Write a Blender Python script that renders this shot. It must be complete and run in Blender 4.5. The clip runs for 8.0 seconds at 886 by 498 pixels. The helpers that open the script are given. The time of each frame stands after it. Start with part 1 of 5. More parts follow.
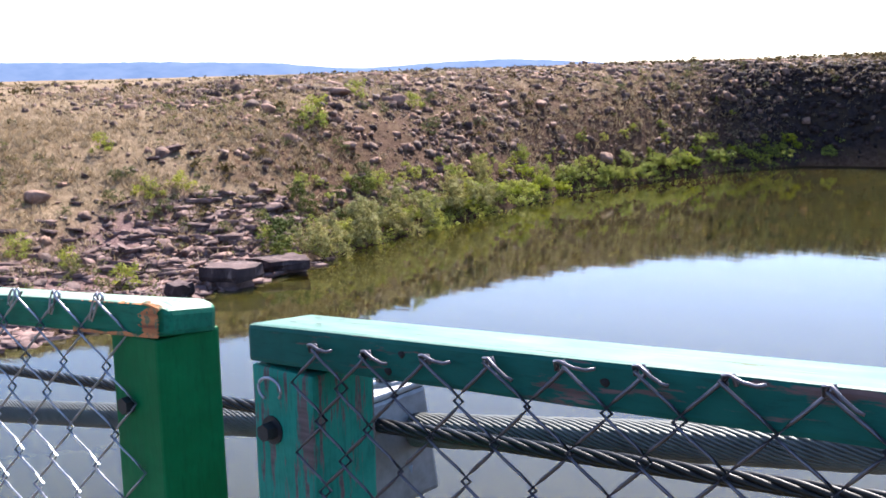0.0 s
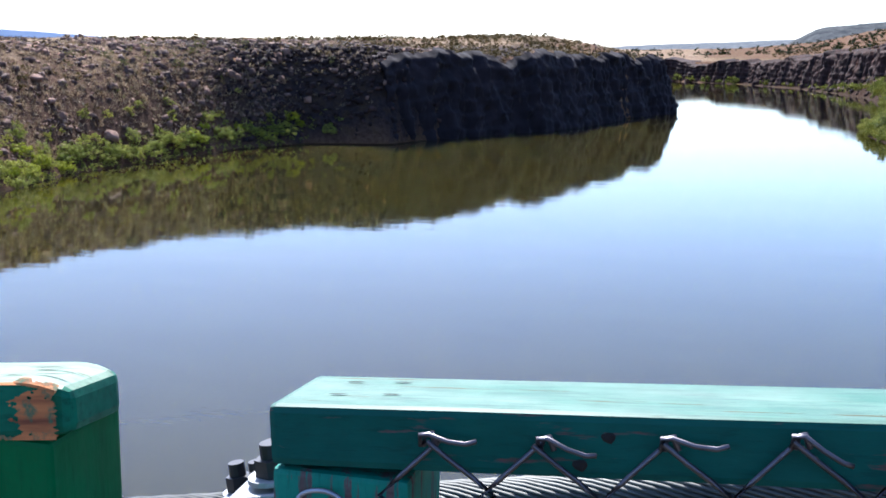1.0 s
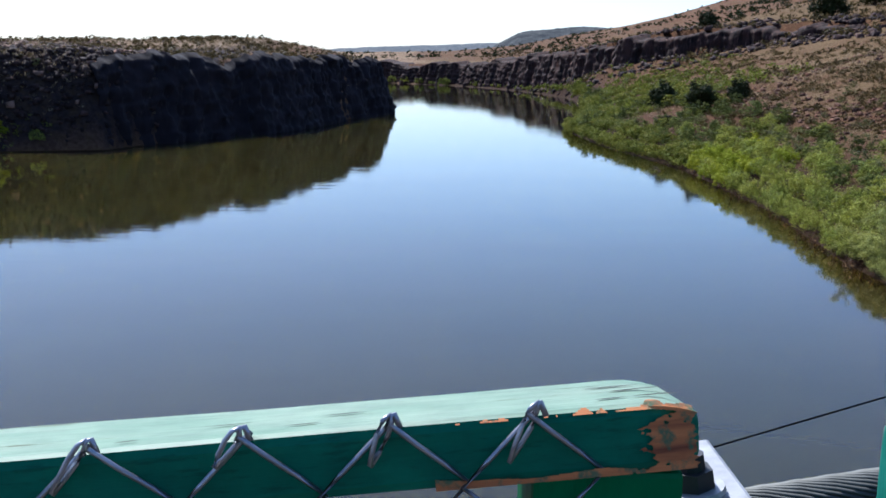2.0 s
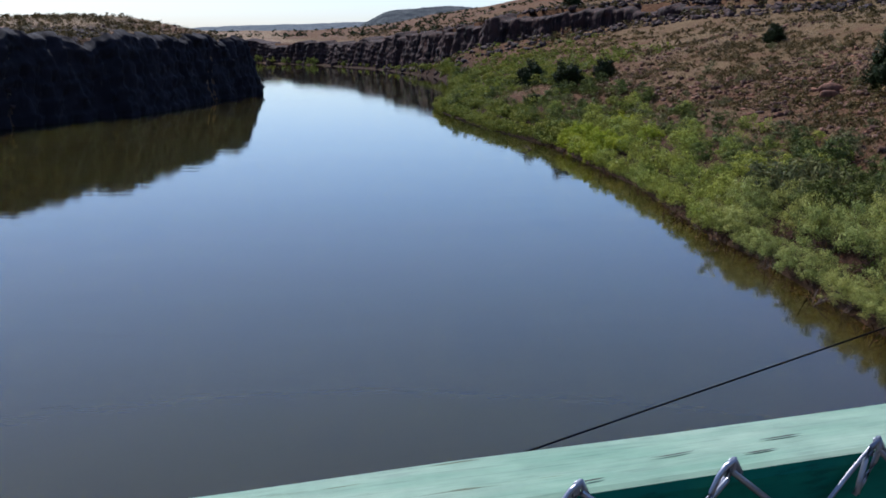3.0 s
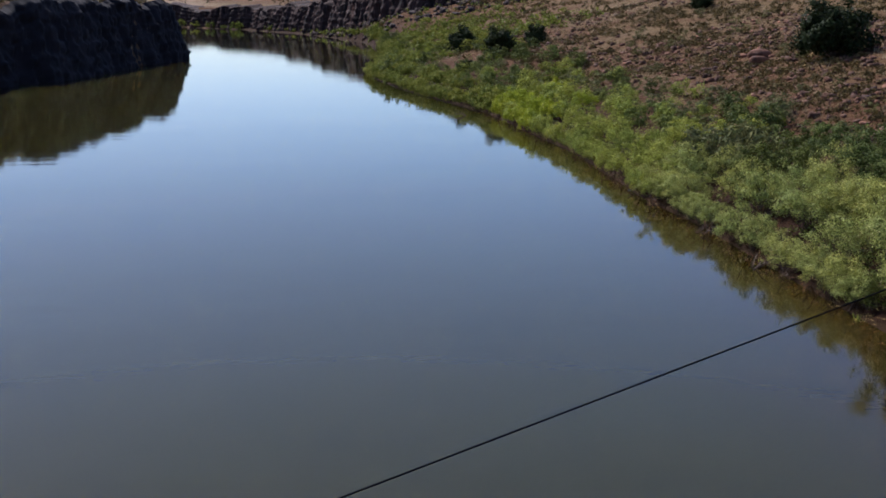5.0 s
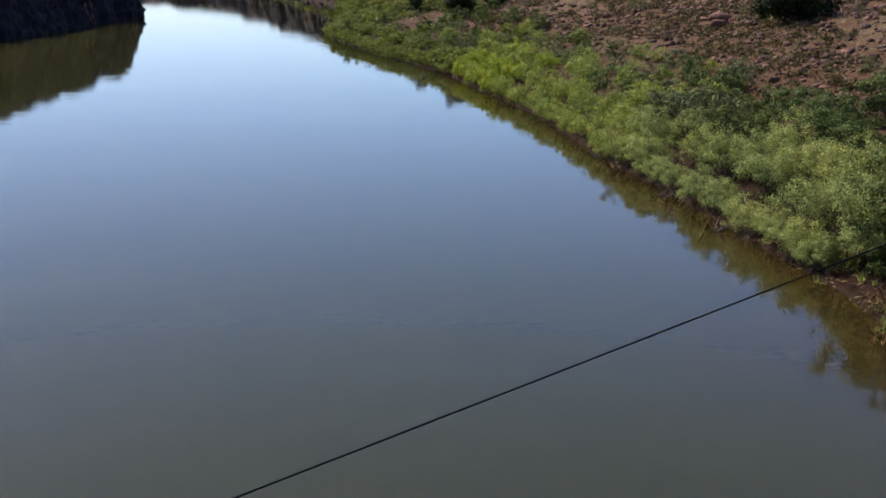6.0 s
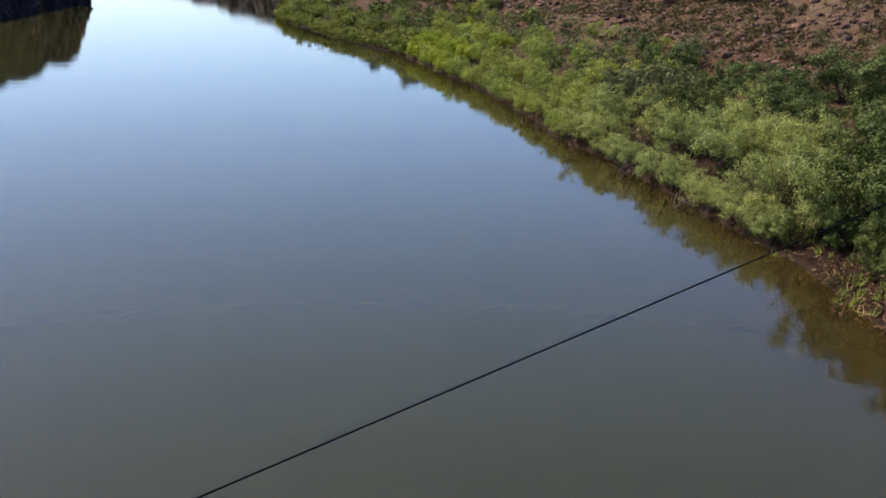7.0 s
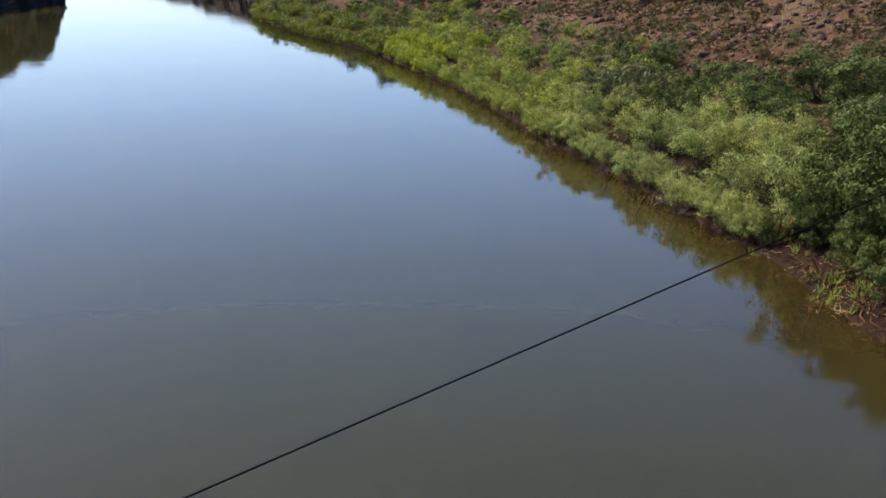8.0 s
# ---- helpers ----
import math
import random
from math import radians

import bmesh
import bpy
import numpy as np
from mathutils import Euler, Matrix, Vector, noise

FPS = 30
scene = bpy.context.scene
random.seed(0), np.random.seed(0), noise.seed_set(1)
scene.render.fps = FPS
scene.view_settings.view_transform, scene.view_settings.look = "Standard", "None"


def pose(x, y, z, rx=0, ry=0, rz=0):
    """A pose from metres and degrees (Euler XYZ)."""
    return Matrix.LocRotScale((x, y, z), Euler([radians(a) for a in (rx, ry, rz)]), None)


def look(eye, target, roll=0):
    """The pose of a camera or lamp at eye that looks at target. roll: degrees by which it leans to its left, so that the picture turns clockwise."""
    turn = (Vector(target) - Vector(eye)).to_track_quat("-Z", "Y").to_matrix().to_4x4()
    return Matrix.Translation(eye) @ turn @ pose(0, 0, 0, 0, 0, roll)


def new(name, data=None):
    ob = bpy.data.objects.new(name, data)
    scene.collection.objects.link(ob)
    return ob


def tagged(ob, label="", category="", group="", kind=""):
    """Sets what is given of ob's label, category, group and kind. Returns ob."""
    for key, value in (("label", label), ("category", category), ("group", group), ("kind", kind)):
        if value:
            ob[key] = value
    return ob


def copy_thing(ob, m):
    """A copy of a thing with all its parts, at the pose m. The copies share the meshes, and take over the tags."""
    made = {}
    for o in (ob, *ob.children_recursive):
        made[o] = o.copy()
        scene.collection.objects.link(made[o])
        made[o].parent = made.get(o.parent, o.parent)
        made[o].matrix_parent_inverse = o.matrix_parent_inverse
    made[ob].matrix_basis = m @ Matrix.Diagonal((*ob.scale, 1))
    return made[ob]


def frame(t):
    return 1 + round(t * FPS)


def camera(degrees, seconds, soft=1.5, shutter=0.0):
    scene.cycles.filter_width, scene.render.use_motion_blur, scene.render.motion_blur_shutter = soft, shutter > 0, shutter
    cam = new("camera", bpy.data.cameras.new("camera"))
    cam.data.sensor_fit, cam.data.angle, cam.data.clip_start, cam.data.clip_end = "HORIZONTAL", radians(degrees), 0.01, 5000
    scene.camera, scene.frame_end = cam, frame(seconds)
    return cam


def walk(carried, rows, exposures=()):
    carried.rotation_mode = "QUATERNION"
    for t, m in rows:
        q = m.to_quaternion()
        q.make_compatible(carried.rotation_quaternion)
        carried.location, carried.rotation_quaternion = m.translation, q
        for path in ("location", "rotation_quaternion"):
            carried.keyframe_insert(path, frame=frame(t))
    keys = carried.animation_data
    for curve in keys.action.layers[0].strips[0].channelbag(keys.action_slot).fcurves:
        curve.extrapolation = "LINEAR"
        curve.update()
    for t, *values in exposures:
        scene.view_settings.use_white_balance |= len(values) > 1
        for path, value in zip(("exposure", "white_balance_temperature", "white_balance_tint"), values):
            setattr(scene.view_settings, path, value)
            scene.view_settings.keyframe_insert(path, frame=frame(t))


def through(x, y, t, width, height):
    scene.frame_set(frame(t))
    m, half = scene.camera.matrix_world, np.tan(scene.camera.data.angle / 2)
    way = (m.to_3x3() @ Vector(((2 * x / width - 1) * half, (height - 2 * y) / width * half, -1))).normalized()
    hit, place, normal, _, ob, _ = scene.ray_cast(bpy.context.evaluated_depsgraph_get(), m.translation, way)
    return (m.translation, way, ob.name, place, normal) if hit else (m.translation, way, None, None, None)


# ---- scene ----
cam = camera(45.0, 8.0, soft=1.7)
PATH = [
    (0.00, pose(0.843, -0.695, 9.747, 80.783, 1.141, 39.618)),
    (0.50, pose(0.536, -0.618, 9.725, 81.348, -0.010, 29.334)),
    (1.00, pose(0.257, -0.601, 9.720, 79.522, -0.727, 13.632)),
    (1.50, pose(-0.019, -0.569, 9.698, 81.187, 0.623, 4.841)),
    (2.00, pose(-0.313, -0.594, 9.697, 79.839, -0.812, -1.348)),
    (2.20, pose(-0.434, -0.608, 9.697, 79.787, -0.558, -3.435)),
    (3.30, pose(-0.696, -0.451, 9.714, 78.130, -1.840, -9.325)),
    (3.50, pose(-0.766, -0.408, 9.738, 77.758, -2.760, -9.250)),
    (4.00, pose(-0.964, -0.357, 9.743, 77.701, -1.162, -10.243)),
    (4.50, pose(-1.164, -0.304, 9.747, 77.216, -2.116, -10.984)),
    (4.70, pose(-1.222, -0.289, 9.746, 77.428, -1.525, -11.430)),
    (5.80, pose(-1.543, -0.204, 9.742, 75.414, -1.736, -13.760)),
    (6.00, pose(-1.601, -0.189, 9.741, 75.141, -1.713, -14.432)),
    (6.50, pose(-1.710, -0.136, 9.755, 74.388, -0.635, -16.213)),
    (7.00, pose(-1.750, -0.095, 9.757, 74.188, -1.020, -17.023)),
    (7.50, pose(-1.757, -0.069, 9.752, 74.153, -0.872, -17.684)),
    (8.00, pose(-1.786, -0.044, 9.748, 74.171, -1.169, -18.241)),
]
EXPOSURES = [(0.0, 2.06, 6030, 14), (0.5, 2.0, 5850, 14), (1.0, 1.70, 5600, 13), (1.5, 1.28, 5430, 12), (2.0, 0.95, 5400, 11), (3.5, 0.5, 5400, 13), (4.5, 0.57, 5550, 14), (6.0, 0.88, 5700, 13), (8.0, 1.08, 5900, 12)]
walk(cam, PATH, EXPOSURES)

# ---- world and sun ----
SUN_AZ, SUN_EL = -25.0, 50.0        # degrees right of +y, above the horizon
world = bpy.data.worlds.new("sky")
scene.world = world
world.use_nodes = True
wn = world.node_tree.nodes
sky = wn.new("ShaderNodeTexSky")
sky.sky_type, sky.sun_disc = "NISHITA", False
sky.sun_elevation, sky.sun_rotation = radians(SUN_EL), radians(SUN_AZ)
sky.dust_density, sky.air_density, sky.ozone_density, sky.altitude = 3.6, 1.0, 3.0, 1500
wn["Background"].inputs["Strength"].default_value = 0.1
world.node_tree.links.new(sky.outputs[0], wn["Background"].inputs["Color"])
sun_data = bpy.data.lights.new("sun", "SUN")
sun_data.energy, sun_data.angle, sun_data.color = 4.3, radians(0.6), (1.0, 0.92, 0.8)
sun = new("sun", sun_data)
sun_from = Vector((math.sin(radians(SUN_AZ)) * math.cos(radians(SUN_EL)), math.cos(radians(SUN_AZ)) * math.cos(radians(SUN_EL)), math.sin(radians(SUN_EL))))
sun.matrix_world = look(sun_from * 50, (0, 0, 0))


# ---- materials ----
def material(name, rough=0.8, metal=0.0):
    m = bpy.data.materials.new(name)
    m.use_nodes = True
    b = m.node_tree.nodes["Principled BSDF"]
    b.inputs["Roughness"].default_value, b.inputs["Metallic"].default_value = rough, metal
    return m, m.node_tree.nodes, m.node_tree.links, b


def coords(nodes, links, kind="Object", scale=(1, 1, 1)):
    t = nodes.new("ShaderNodeTexCoord")
    mp = nodes.new("ShaderNodeMapping")
    mp.inputs["Scale"].default_value = scale
    links.new(t.outputs[kind], mp.inputs["Vector"])
    return mp.outputs["Vector"]


def noise_tex(nodes, links, vec, scale, detail=4.0, rough=0.6):
    n = nodes.new("ShaderNodeTexNoise")
    n.inputs["Scale"].default_value, n.inputs["Detail"].default_value, n.inputs["Roughness"].default_value = scale, detail, rough
    links.new(vec, n.inputs["Vector"])
    return n.outputs["Fac"]


def ramp(nodes, links, fac, stops):
    r = nodes.new("ShaderNodeValToRGB")
    el = r.color_ramp.elements
    while len(el) < len(stops):
        el.new(0.5)
    for e, (p, c) in zip(el, stops):
        e.position, e.color = p, (*c, 1) if len(c) == 3 else c
    links.new(fac, r.inputs["Fac"])
    return r.outputs["Color"]


def mix(nodes, links, fac, a, b, blend="MIX"):
    m = nodes.new("ShaderNodeMix")
    m.data_type, m.blend_type = "RGBA", blend
    for s, v in ((m.inputs[0], fac), (m.inputs[6], a), (m.inputs[7], b)):
        if hasattr(v, "is_linked"):
            links.new(v, s)
        elif isinstance(v, (int, float)):
            s.default_value = v
        else:
            s.default_value = (*v, 1)
    return m.outputs[2]


def maths(nodes, links, op, a, b=0.0):
    m = nodes.new("ShaderNodeMath")
    m.operation = op
    for s, v in zip(m.inputs, (a, b)):
        if hasattr(v, "is_linked"):
            links.new(v, s)
        else:
            s.default_value = v
    return m.outputs[0]


def relief(nodes, links, b, height, strength, distance):
    n = nodes.new("ShaderNodeBump")
    n.inputs["Strength"].default_value, n.inputs["Distance"].default_value = strength, distance
    links.new(height, n.inputs["Height"])
    links.new(n.outputs["Normal"], b.inputs["Normal"])


def ground_material():
    """Dry grass on level ground, bare reddish soil and stone where it is steep, silt under water."""
    m, n, l, b = material("dry_ground", 0.95)
    b.inputs["Specular IOR Level"].default_value = 0.08
    v = coords(n, l)
    fine, mid, big = noise_tex(n, l, v, 2.2, 8, 0.75), noise_tex(n, l, v, 0.35, 6), noise_tex(n, l, v, 0.045, 4)
    grass = ramp(n, l, fine, [(0.25, (0.11, 0.072, 0.042)), (0.5, (0.205, 0.143, 0.088)), (0.75, (0.3, 0.222, 0.145))])
    soil = ramp(n, l, fine, [(0.25, (0.036, 0.0165, 0.0085)), (0.5, (0.1, 0.053, 0.03)), (0.8, (0.185, 0.11, 0.065))])
    red = n.new("ShaderNodeAttribute")
    red.attribute_name = "red"
    soil = mix(n, l, red.outputs["Fac"], soil, ramp(n, l, fine, [(0.25, (0.03, 0.0128, 0.0064)), (0.5, (0.088, 0.041, 0.02)), (0.8, (0.165, 0.088, 0.044))]))
    grass = mix(n, l, red.outputs["Fac"], grass, ramp(n, l, fine, [(0.25, (0.052, 0.031, 0.014)), (0.5, (0.115, 0.074, 0.035)), (0.75, (0.19, 0.128, 0.062))]))
    talus = n.new("ShaderNodeAttribute")
    talus.attribute_name = "talus"
    # dark talus; beside the cliff the bank's shade is painted in too
    soil = mix(n, l, talus.outputs["Fac"], soil, ramp(n, l, fine, [(0.3, (0.012, 0.009, 0.010)), (0.7, (0.05, 0.036, 0.036))]))
    damp_shade, bare = n.new("ShaderNodeAttribute"), n.new("ShaderNodeAttribute")
    damp_shade.attribute_name, bare.attribute_name = "damp_shade", "bare"
    geo = n.new("ShaderNodeNewGeometry")
    sep = n.new("ShaderNodeSeparateXYZ")
    l.new(geo.outputs["True Normal"], sep.inputs[0])
    posn = n.new("ShaderNodeSeparateXYZ")
    l.new(geo.outputs["Position"], posn.inputs[0])
    flat = maths(n, l, "MULTIPLY_ADD", sep.outputs["Z"], 6.0)
    flat.node.inputs[2].default_value = -4.55
    patch = maths(n, l, "ADD", maths(n, l, "MULTIPLY", maths(n, l, "SUBTRACT", mid, 0.5), 3.2), maths(n, l, "MULTIPLY", maths(n, l, "SUBTRACT", big, 0.5), 2.0))
    fac = maths(n, l, "SUBTRACT", maths(n, l, "ADD", flat, patch), bare.outputs["Fac"])
    fac.node.use_clamp = True
    col = mix(n, l, fac, soil, grass)
    col = mix(n, l, ramp(n, l, noise_tex(n, l, v, 0.8, 5), [(0.45, (0, 0, 0)), (0.62, (0.33, 0.33, 0.33))]), col, (0.0858, 0.0528, 0.0211))
    # damp shore soil, darkened more where shrub shade is painted in
    col = mix(n, l, damp_shade.outputs["Fac"], col, (0.026, 0.0115, 0.0055))
    shelf = n.new("ShaderNodeAttribute")
    shelf.attribute_name = "shelf"
    pink = ramp(n, l, fine, [(0.3, (0.0858, 0.0495, 0.0449)), (0.7, (0.2376, 0.1485, 0.1353))])
    col = mix(n, l, shelf.outputs["Fac"], col, pink)
    low = maths(n, l, "LESS_THAN", posn.outputs["Z"], 0.12)
    col = mix(n, l, low, col, (0.0317, 0.0172, 0.0079))
    l.new(col, b.inputs["Base Color"])
    relief(n, l, b, fine, 0.9, 0.25)
    return m


def rock_material(name, dark, light, lichen, scale=1.5, streak=1.0, soft=0.2, vary=0.75):
    m, n, l, b = material(name, 0.88)
    b.inputs["Specular IOR Level"].default_value = 0.2
    v = coords(n, l, "Object", (1, 1, streak))
    fine, mid = noise_tex(n, l, v, scale * 5, 8, 0.7), noise_tex(n, l, v, scale, 5)
    col = ramp(n, l, mid, [(0.5 - soft, dark), (0.5 + soft, light)])
    col = mix(n, l, 0.6, col, ramp(n, l, fine, [(0.3, (0.45, 0.45, 0.45)), (0.7, (1.25, 1.2, 1.15))]), "MULTIPLY")
    rnd = n.new("ShaderNodeNewGeometry").outputs["Random Per Island"]
    col = mix(n, l, vary, col, ramp(n, l, rnd, [(0.0, (0.5, 0.47, 0.5)), (0.5, (1.0, 0.95, 0.9)), (0.78, (1.7, 1.5, 1.35)), (1.0, (2.4, 2.1, 1.8))]), "MULTIPLY")
    col = mix(n, l, ramp(n, l, noise_tex(n, l, v, scale * 2.3, 4), [(0.6, (0, 0, 0)), (0.72, (0.6, 0.6, 0.6))]), col, lichen)
    one = n.new("ShaderNodeObjectInfo").outputs["Random"]
    col = mix(n, l, vary * 0.7, col, ramp(n, l, one, [(0.0, (0.7, 0.68, 0.7)), (1.0, (1.3, 1.25, 1.2))]), "MULTIPLY")
    l.new(col, b.inputs["Base Color"])
    relief(n, l, b, fine, 0.8, 0.08)
    return m


def leaf_material(name, dark, light, dry=(0.3, 0.24, 0.12), through=0.35, dry_share=0.9, gloss=0.02):
    m, n, l, b = material(name, 0.5)
    geo = n.new("ShaderNodeNewGeometry")
    info = n.new("ShaderNodeObjectInfo")
    col = ramp(n, l, geo.outputs["Random Per Island"], [(0.0, dark), (0.8, light), (dry_share, light), (1.0, dry)])
    tone = ramp(n, l, info.outputs["Random"], [(0.0, (0.8, 0.86, 0.86)), (0.5, (1, 1, 1)), (1.0, (1.14, 1.07, 0.93))])
    col = mix(n, l, 1.0, col, tone, "MULTIPLY")
    patch = noise_tex(n, l, coords(n, l), 1.3, 3)
    col = mix(n, l, 0.7, col, ramp(n, l, patch, [(0.3, (0.65, 0.7, 0.7)), (0.7, (1.2, 1.15, 1.0))]), "MULTIPLY")
    l.new(col, b.inputs["Base Color"])
    b.inputs["Specular IOR Level"].default_value = gloss
    tr = n.new("ShaderNodeBsdfTranslucent")
    l.new(col, tr.inputs["Color"])
    sh = n.new("ShaderNodeMixShader")
    sh.inputs[0].default_value = through
    l.new(b.outputs[0], sh.inputs[1])
    l.new(tr.outputs[0], sh.inputs[2])
    l.new(sh.outputs[0], n["Material Output"].inputs["Surface"])
    return m


def water_material():
    """Turbid olive-brown river water with a very faint ripple, browner over the silt of the shallows."""
    m, n, l, b = material("river_water", 0.028)
    v = coords(n, l, "Object", (0.35, 1.0, 1))
    v.node.inputs["Location"].default_value = (3.3, 1.7, 0.43)
    v.node.inputs["Rotation"].default_value = (0.5, 0.35, 0.2)
    murk = noise_tex(n, l, coords(n, l), 0.03, 3)
    deep = ramp(n, l, murk, [(0.3, (0.0212, 0.0188, 0.0044)), (0.7, (0.0248, 0.0220, 0.0054))])
    shallow = n.new("ShaderNodeAttribute")
    shallow.attribute_name = "shallow"
    edge = maths(n, l, "MULTIPLY", shallow.outputs["Fac"], ramp(n, l, noise_tex(n, l, coords(n, l), 0.5, 4), [(0.3, (0.55, 0.55, 0.55)), (0.7, (1, 1, 1))]))
    l.new(mix(n, l, edge, deep, (0.0265, 0.0140, 0.0036)), b.inputs["Base Color"])
    b.distribution = "GGX"
    b.inputs["IOR"].default_value = 1.26
    b.inputs["Subsurface Weight"].default_value = 1.0
    b.inputs["Subsurface Radius"].default_value = (0.6, 0.5, 0.3)
    b.inputs["Subsurface Scale"].default_value = 0.6
    h = maths(n, l, "ADD", noise_tex(n, l, v, 0.9, 4, 0.6), maths(n, l, "MULTIPLY", noise_tex(n, l, v, 0.11, 3, 0.6), 3.0))
    relief(n, l, b, h, 0.085, 0.06)
    return m


def paint_material(name, base, pale, wood, wear, grime=0.5, grain_scale=(1.0, 7.0, 7.0)):
    """Old brushed paint on timber: pale chalky film, worn through to the wood in streaks along the grain."""
    m, n, l, b = material(name, 0.55)
    b.inputs["Specular IOR Level"].default_value = 0.15
    v = coords(n, l)
    along = coords(n, l, "Object", grain_scale)
    upright = noise_tex(n, l, along, 9, 6, 0.65)
    chalk = noise_tex(n, l, coords(n, l, "Object", (2.5, 9, 9)), 3, 4)
    col = ramp(n, l, chalk, [(0.3, base), (0.75, pale)])
    col = mix(n, l, grime, col, ramp(n, l, noise_tex(n, l, v, 28, 6, 0.7), [(0.35, (0.6, 0.6, 0.62)), (0.6, (1, 1, 1))]), "MULTIPLY")
    brush = noise_tex(n, l, along, 26, 5, 0.7)
    col = mix(n, l, grime, col, ramp(n, l, brush, [(0.36, (0.3, 0.32, 0.36)), (0.46, (0.85, 0.87, 0.9)), (0.62, (1, 1, 1))]), "MULTIPLY")
    worn = ramp(n, l, upright, [(wear, (0, 0, 0)), (wear + 0.04, (1, 1, 1))])
    grain = ramp(n, l, noise_tex(n, l, coords(n, l, "Object", (3, 40, 40)), 4, 5), [(0.3, [c * 0.45 for c in wood]), (0.7, wood)])
    col = mix(n, l, worn, col, grain)
    l.new(col, b.inputs["Base Color"])
    l.new(ramp(n, l, worn, [(0, (0.5, 0.5, 0.5)), (1, (0.85, 0.85, 0.85))]), b.inputs["Roughness"])
    relief(n, l, b, maths(n, l, "SUBTRACT", upright, maths(n, l, "MULTIPLY", worn, 0.5)), 0.35, 0.002)
    return m


def steel_material(name, col, rough, metal=0.9, rust=0.0):
    m, n, l, b = material(name, rough, metal)
    f = noise_tex(n, l, coords(n, l), 40, 5)
    c = ramp(n, l, f, [(0.3, [k * 0.6 for k in col]), (0.7, col)])
    if rust:
        c = mix(n, l, ramp(n, l, noise_tex(n, l, coords(n, l), 15, 4), [(1 - rust - 0.1, (0, 0, 0)), (1 - rust, (1, 1, 1))]), c, (0.13, 0.055, 0.025))
    l.new(c, b.inputs["Base Color"])
    relief(n, l, b, f, 0.2, 0.001)
    return m


def wood_material(name, dark, light):
    m, n, l, b = material(name, 0.85)
    g = noise_tex(n, l, coords(n, l, "Object", (2, 30, 30)), 3, 6)
    l.new(ramp(n, l, g, [(0.3, dark), (0.7, light)]), b.inputs["Base Color"])
    relief(n, l, b, g, 0.3, 0.003)
    return m


GROUND = ground_material()
WATER = water_material()
# near-black basalt: the near cliff's shade is put into this colour
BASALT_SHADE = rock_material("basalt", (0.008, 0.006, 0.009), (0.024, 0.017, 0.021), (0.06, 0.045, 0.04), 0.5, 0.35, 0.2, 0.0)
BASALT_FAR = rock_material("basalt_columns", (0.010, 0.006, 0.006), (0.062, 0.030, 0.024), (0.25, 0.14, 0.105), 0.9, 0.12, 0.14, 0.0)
RUBBLE = rock_material("rubble", (0.056, 0.039, 0.035), (0.235, 0.158, 0.128), (0.33, 0.24, 0.17), 1.2)
# dark rock for the shore blocks' sides, their shade put into the colour
SHADED_SHORE_ROCK = rock_material("shaded_shore_rock", (0.026, 0.019, 0.019), (0.13, 0.092, 0.088), (0.22, 0.165, 0.14), 1.1, 0.4)
DARK_RUBBLE = rock_material("dark_basalt_rubble", (0.0119, 0.0079, 0.0092), (0.0528, 0.0343, 0.033), (0.1122, 0.0825, 0.0594), 1.0)
RED_RUBBLE = rock_material("reddish_rubble", (0.0396, 0.0198, 0.0145), (0.1518, 0.0792, 0.0528), (0.2244, 0.1518, 0.0858), 1.2)
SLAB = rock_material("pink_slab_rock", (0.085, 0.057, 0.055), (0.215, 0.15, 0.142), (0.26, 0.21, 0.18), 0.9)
WILLOW = leaf_material("willow_leaves", (0.085, 0.094, 0.02), (0.46, 0.475, 0.135), (0.42, 0.35, 0.14), 0.25, 0.93, 0.05)
WILLOW_YELLOW = leaf_material("yellow_green_willow_leaves", (0.08, 0.092, 0.014), (0.385, 0.415, 0.078), (0.37, 0.32, 0.09), 0.26, 0.94, 0.05)
WILLOW_LIME = leaf_material("lime_willow_leaves", (0.15, 0.176, 0.01), (0.34, 0.375, 0.033), (0.34, 0.3, 0.065), 0.36, 0.95, 0.04)
SHRUB_DARK = leaf_material("dark_shrub_leaves", (0.024, 0.034, 0.006), (0.138, 0.16, 0.045), (0.18, 0.16, 0.06), 0.17, 0.93, 0.03)
SHRUB_GREY = leaf_material("grey_shrub_leaves", (0.055, 0.058, 0.022), (0.18, 0.178, 0.078), (0.2, 0.145, 0.07), 0.28, 0.9)
SHRUB_MID = leaf_material("green_shrub_leaves", (0.05, 0.066, 0.013), (0.23, 0.255, 0.075), (0.26, 0.22, 0.09), 0.22, 0.93, 0.02)
SAGE_WILLOW = leaf_material("pale_sage_willow_leaves", (0.12, 0.115, 0.04), (0.33, 0.31, 0.135), (0.36, 0.28, 0.14), 0.36, 0.9)
SHRUB_LIME = leaf_material("lime_shrub_leaves", (0.13, 0.148, 0.022), (0.37, 0.39, 0.085), (0.28, 0.23, 0.1), 0.4, 0.85)
BANK_GREEN = leaf_material("bank_undergrowth_leaves", (0.068, 0.078, 0.012), (0.235, 0.245, 0.048), (0.26, 0.21, 0.07), 0.28, 0.93)
JUNIPER = leaf_material("juniper_needles", (0.012, 0.018, 0.007), (0.036, 0.044, 0.017), (0.042, 0.034, 0.02), 0.1)
BROWN_SCRUB = leaf_material("brown_scrub_leaves", (0.035, 0.027, 0.011), (0.12, 0.09, 0.04), (0.18, 0.12, 0.055), 0.2, 0.85)
DRY = leaf_material("dry_grass_blades", (0.235, 0.17, 0.108), (0.37, 0.285, 0.19), (0.2, 0.135, 0.085), 0.25)
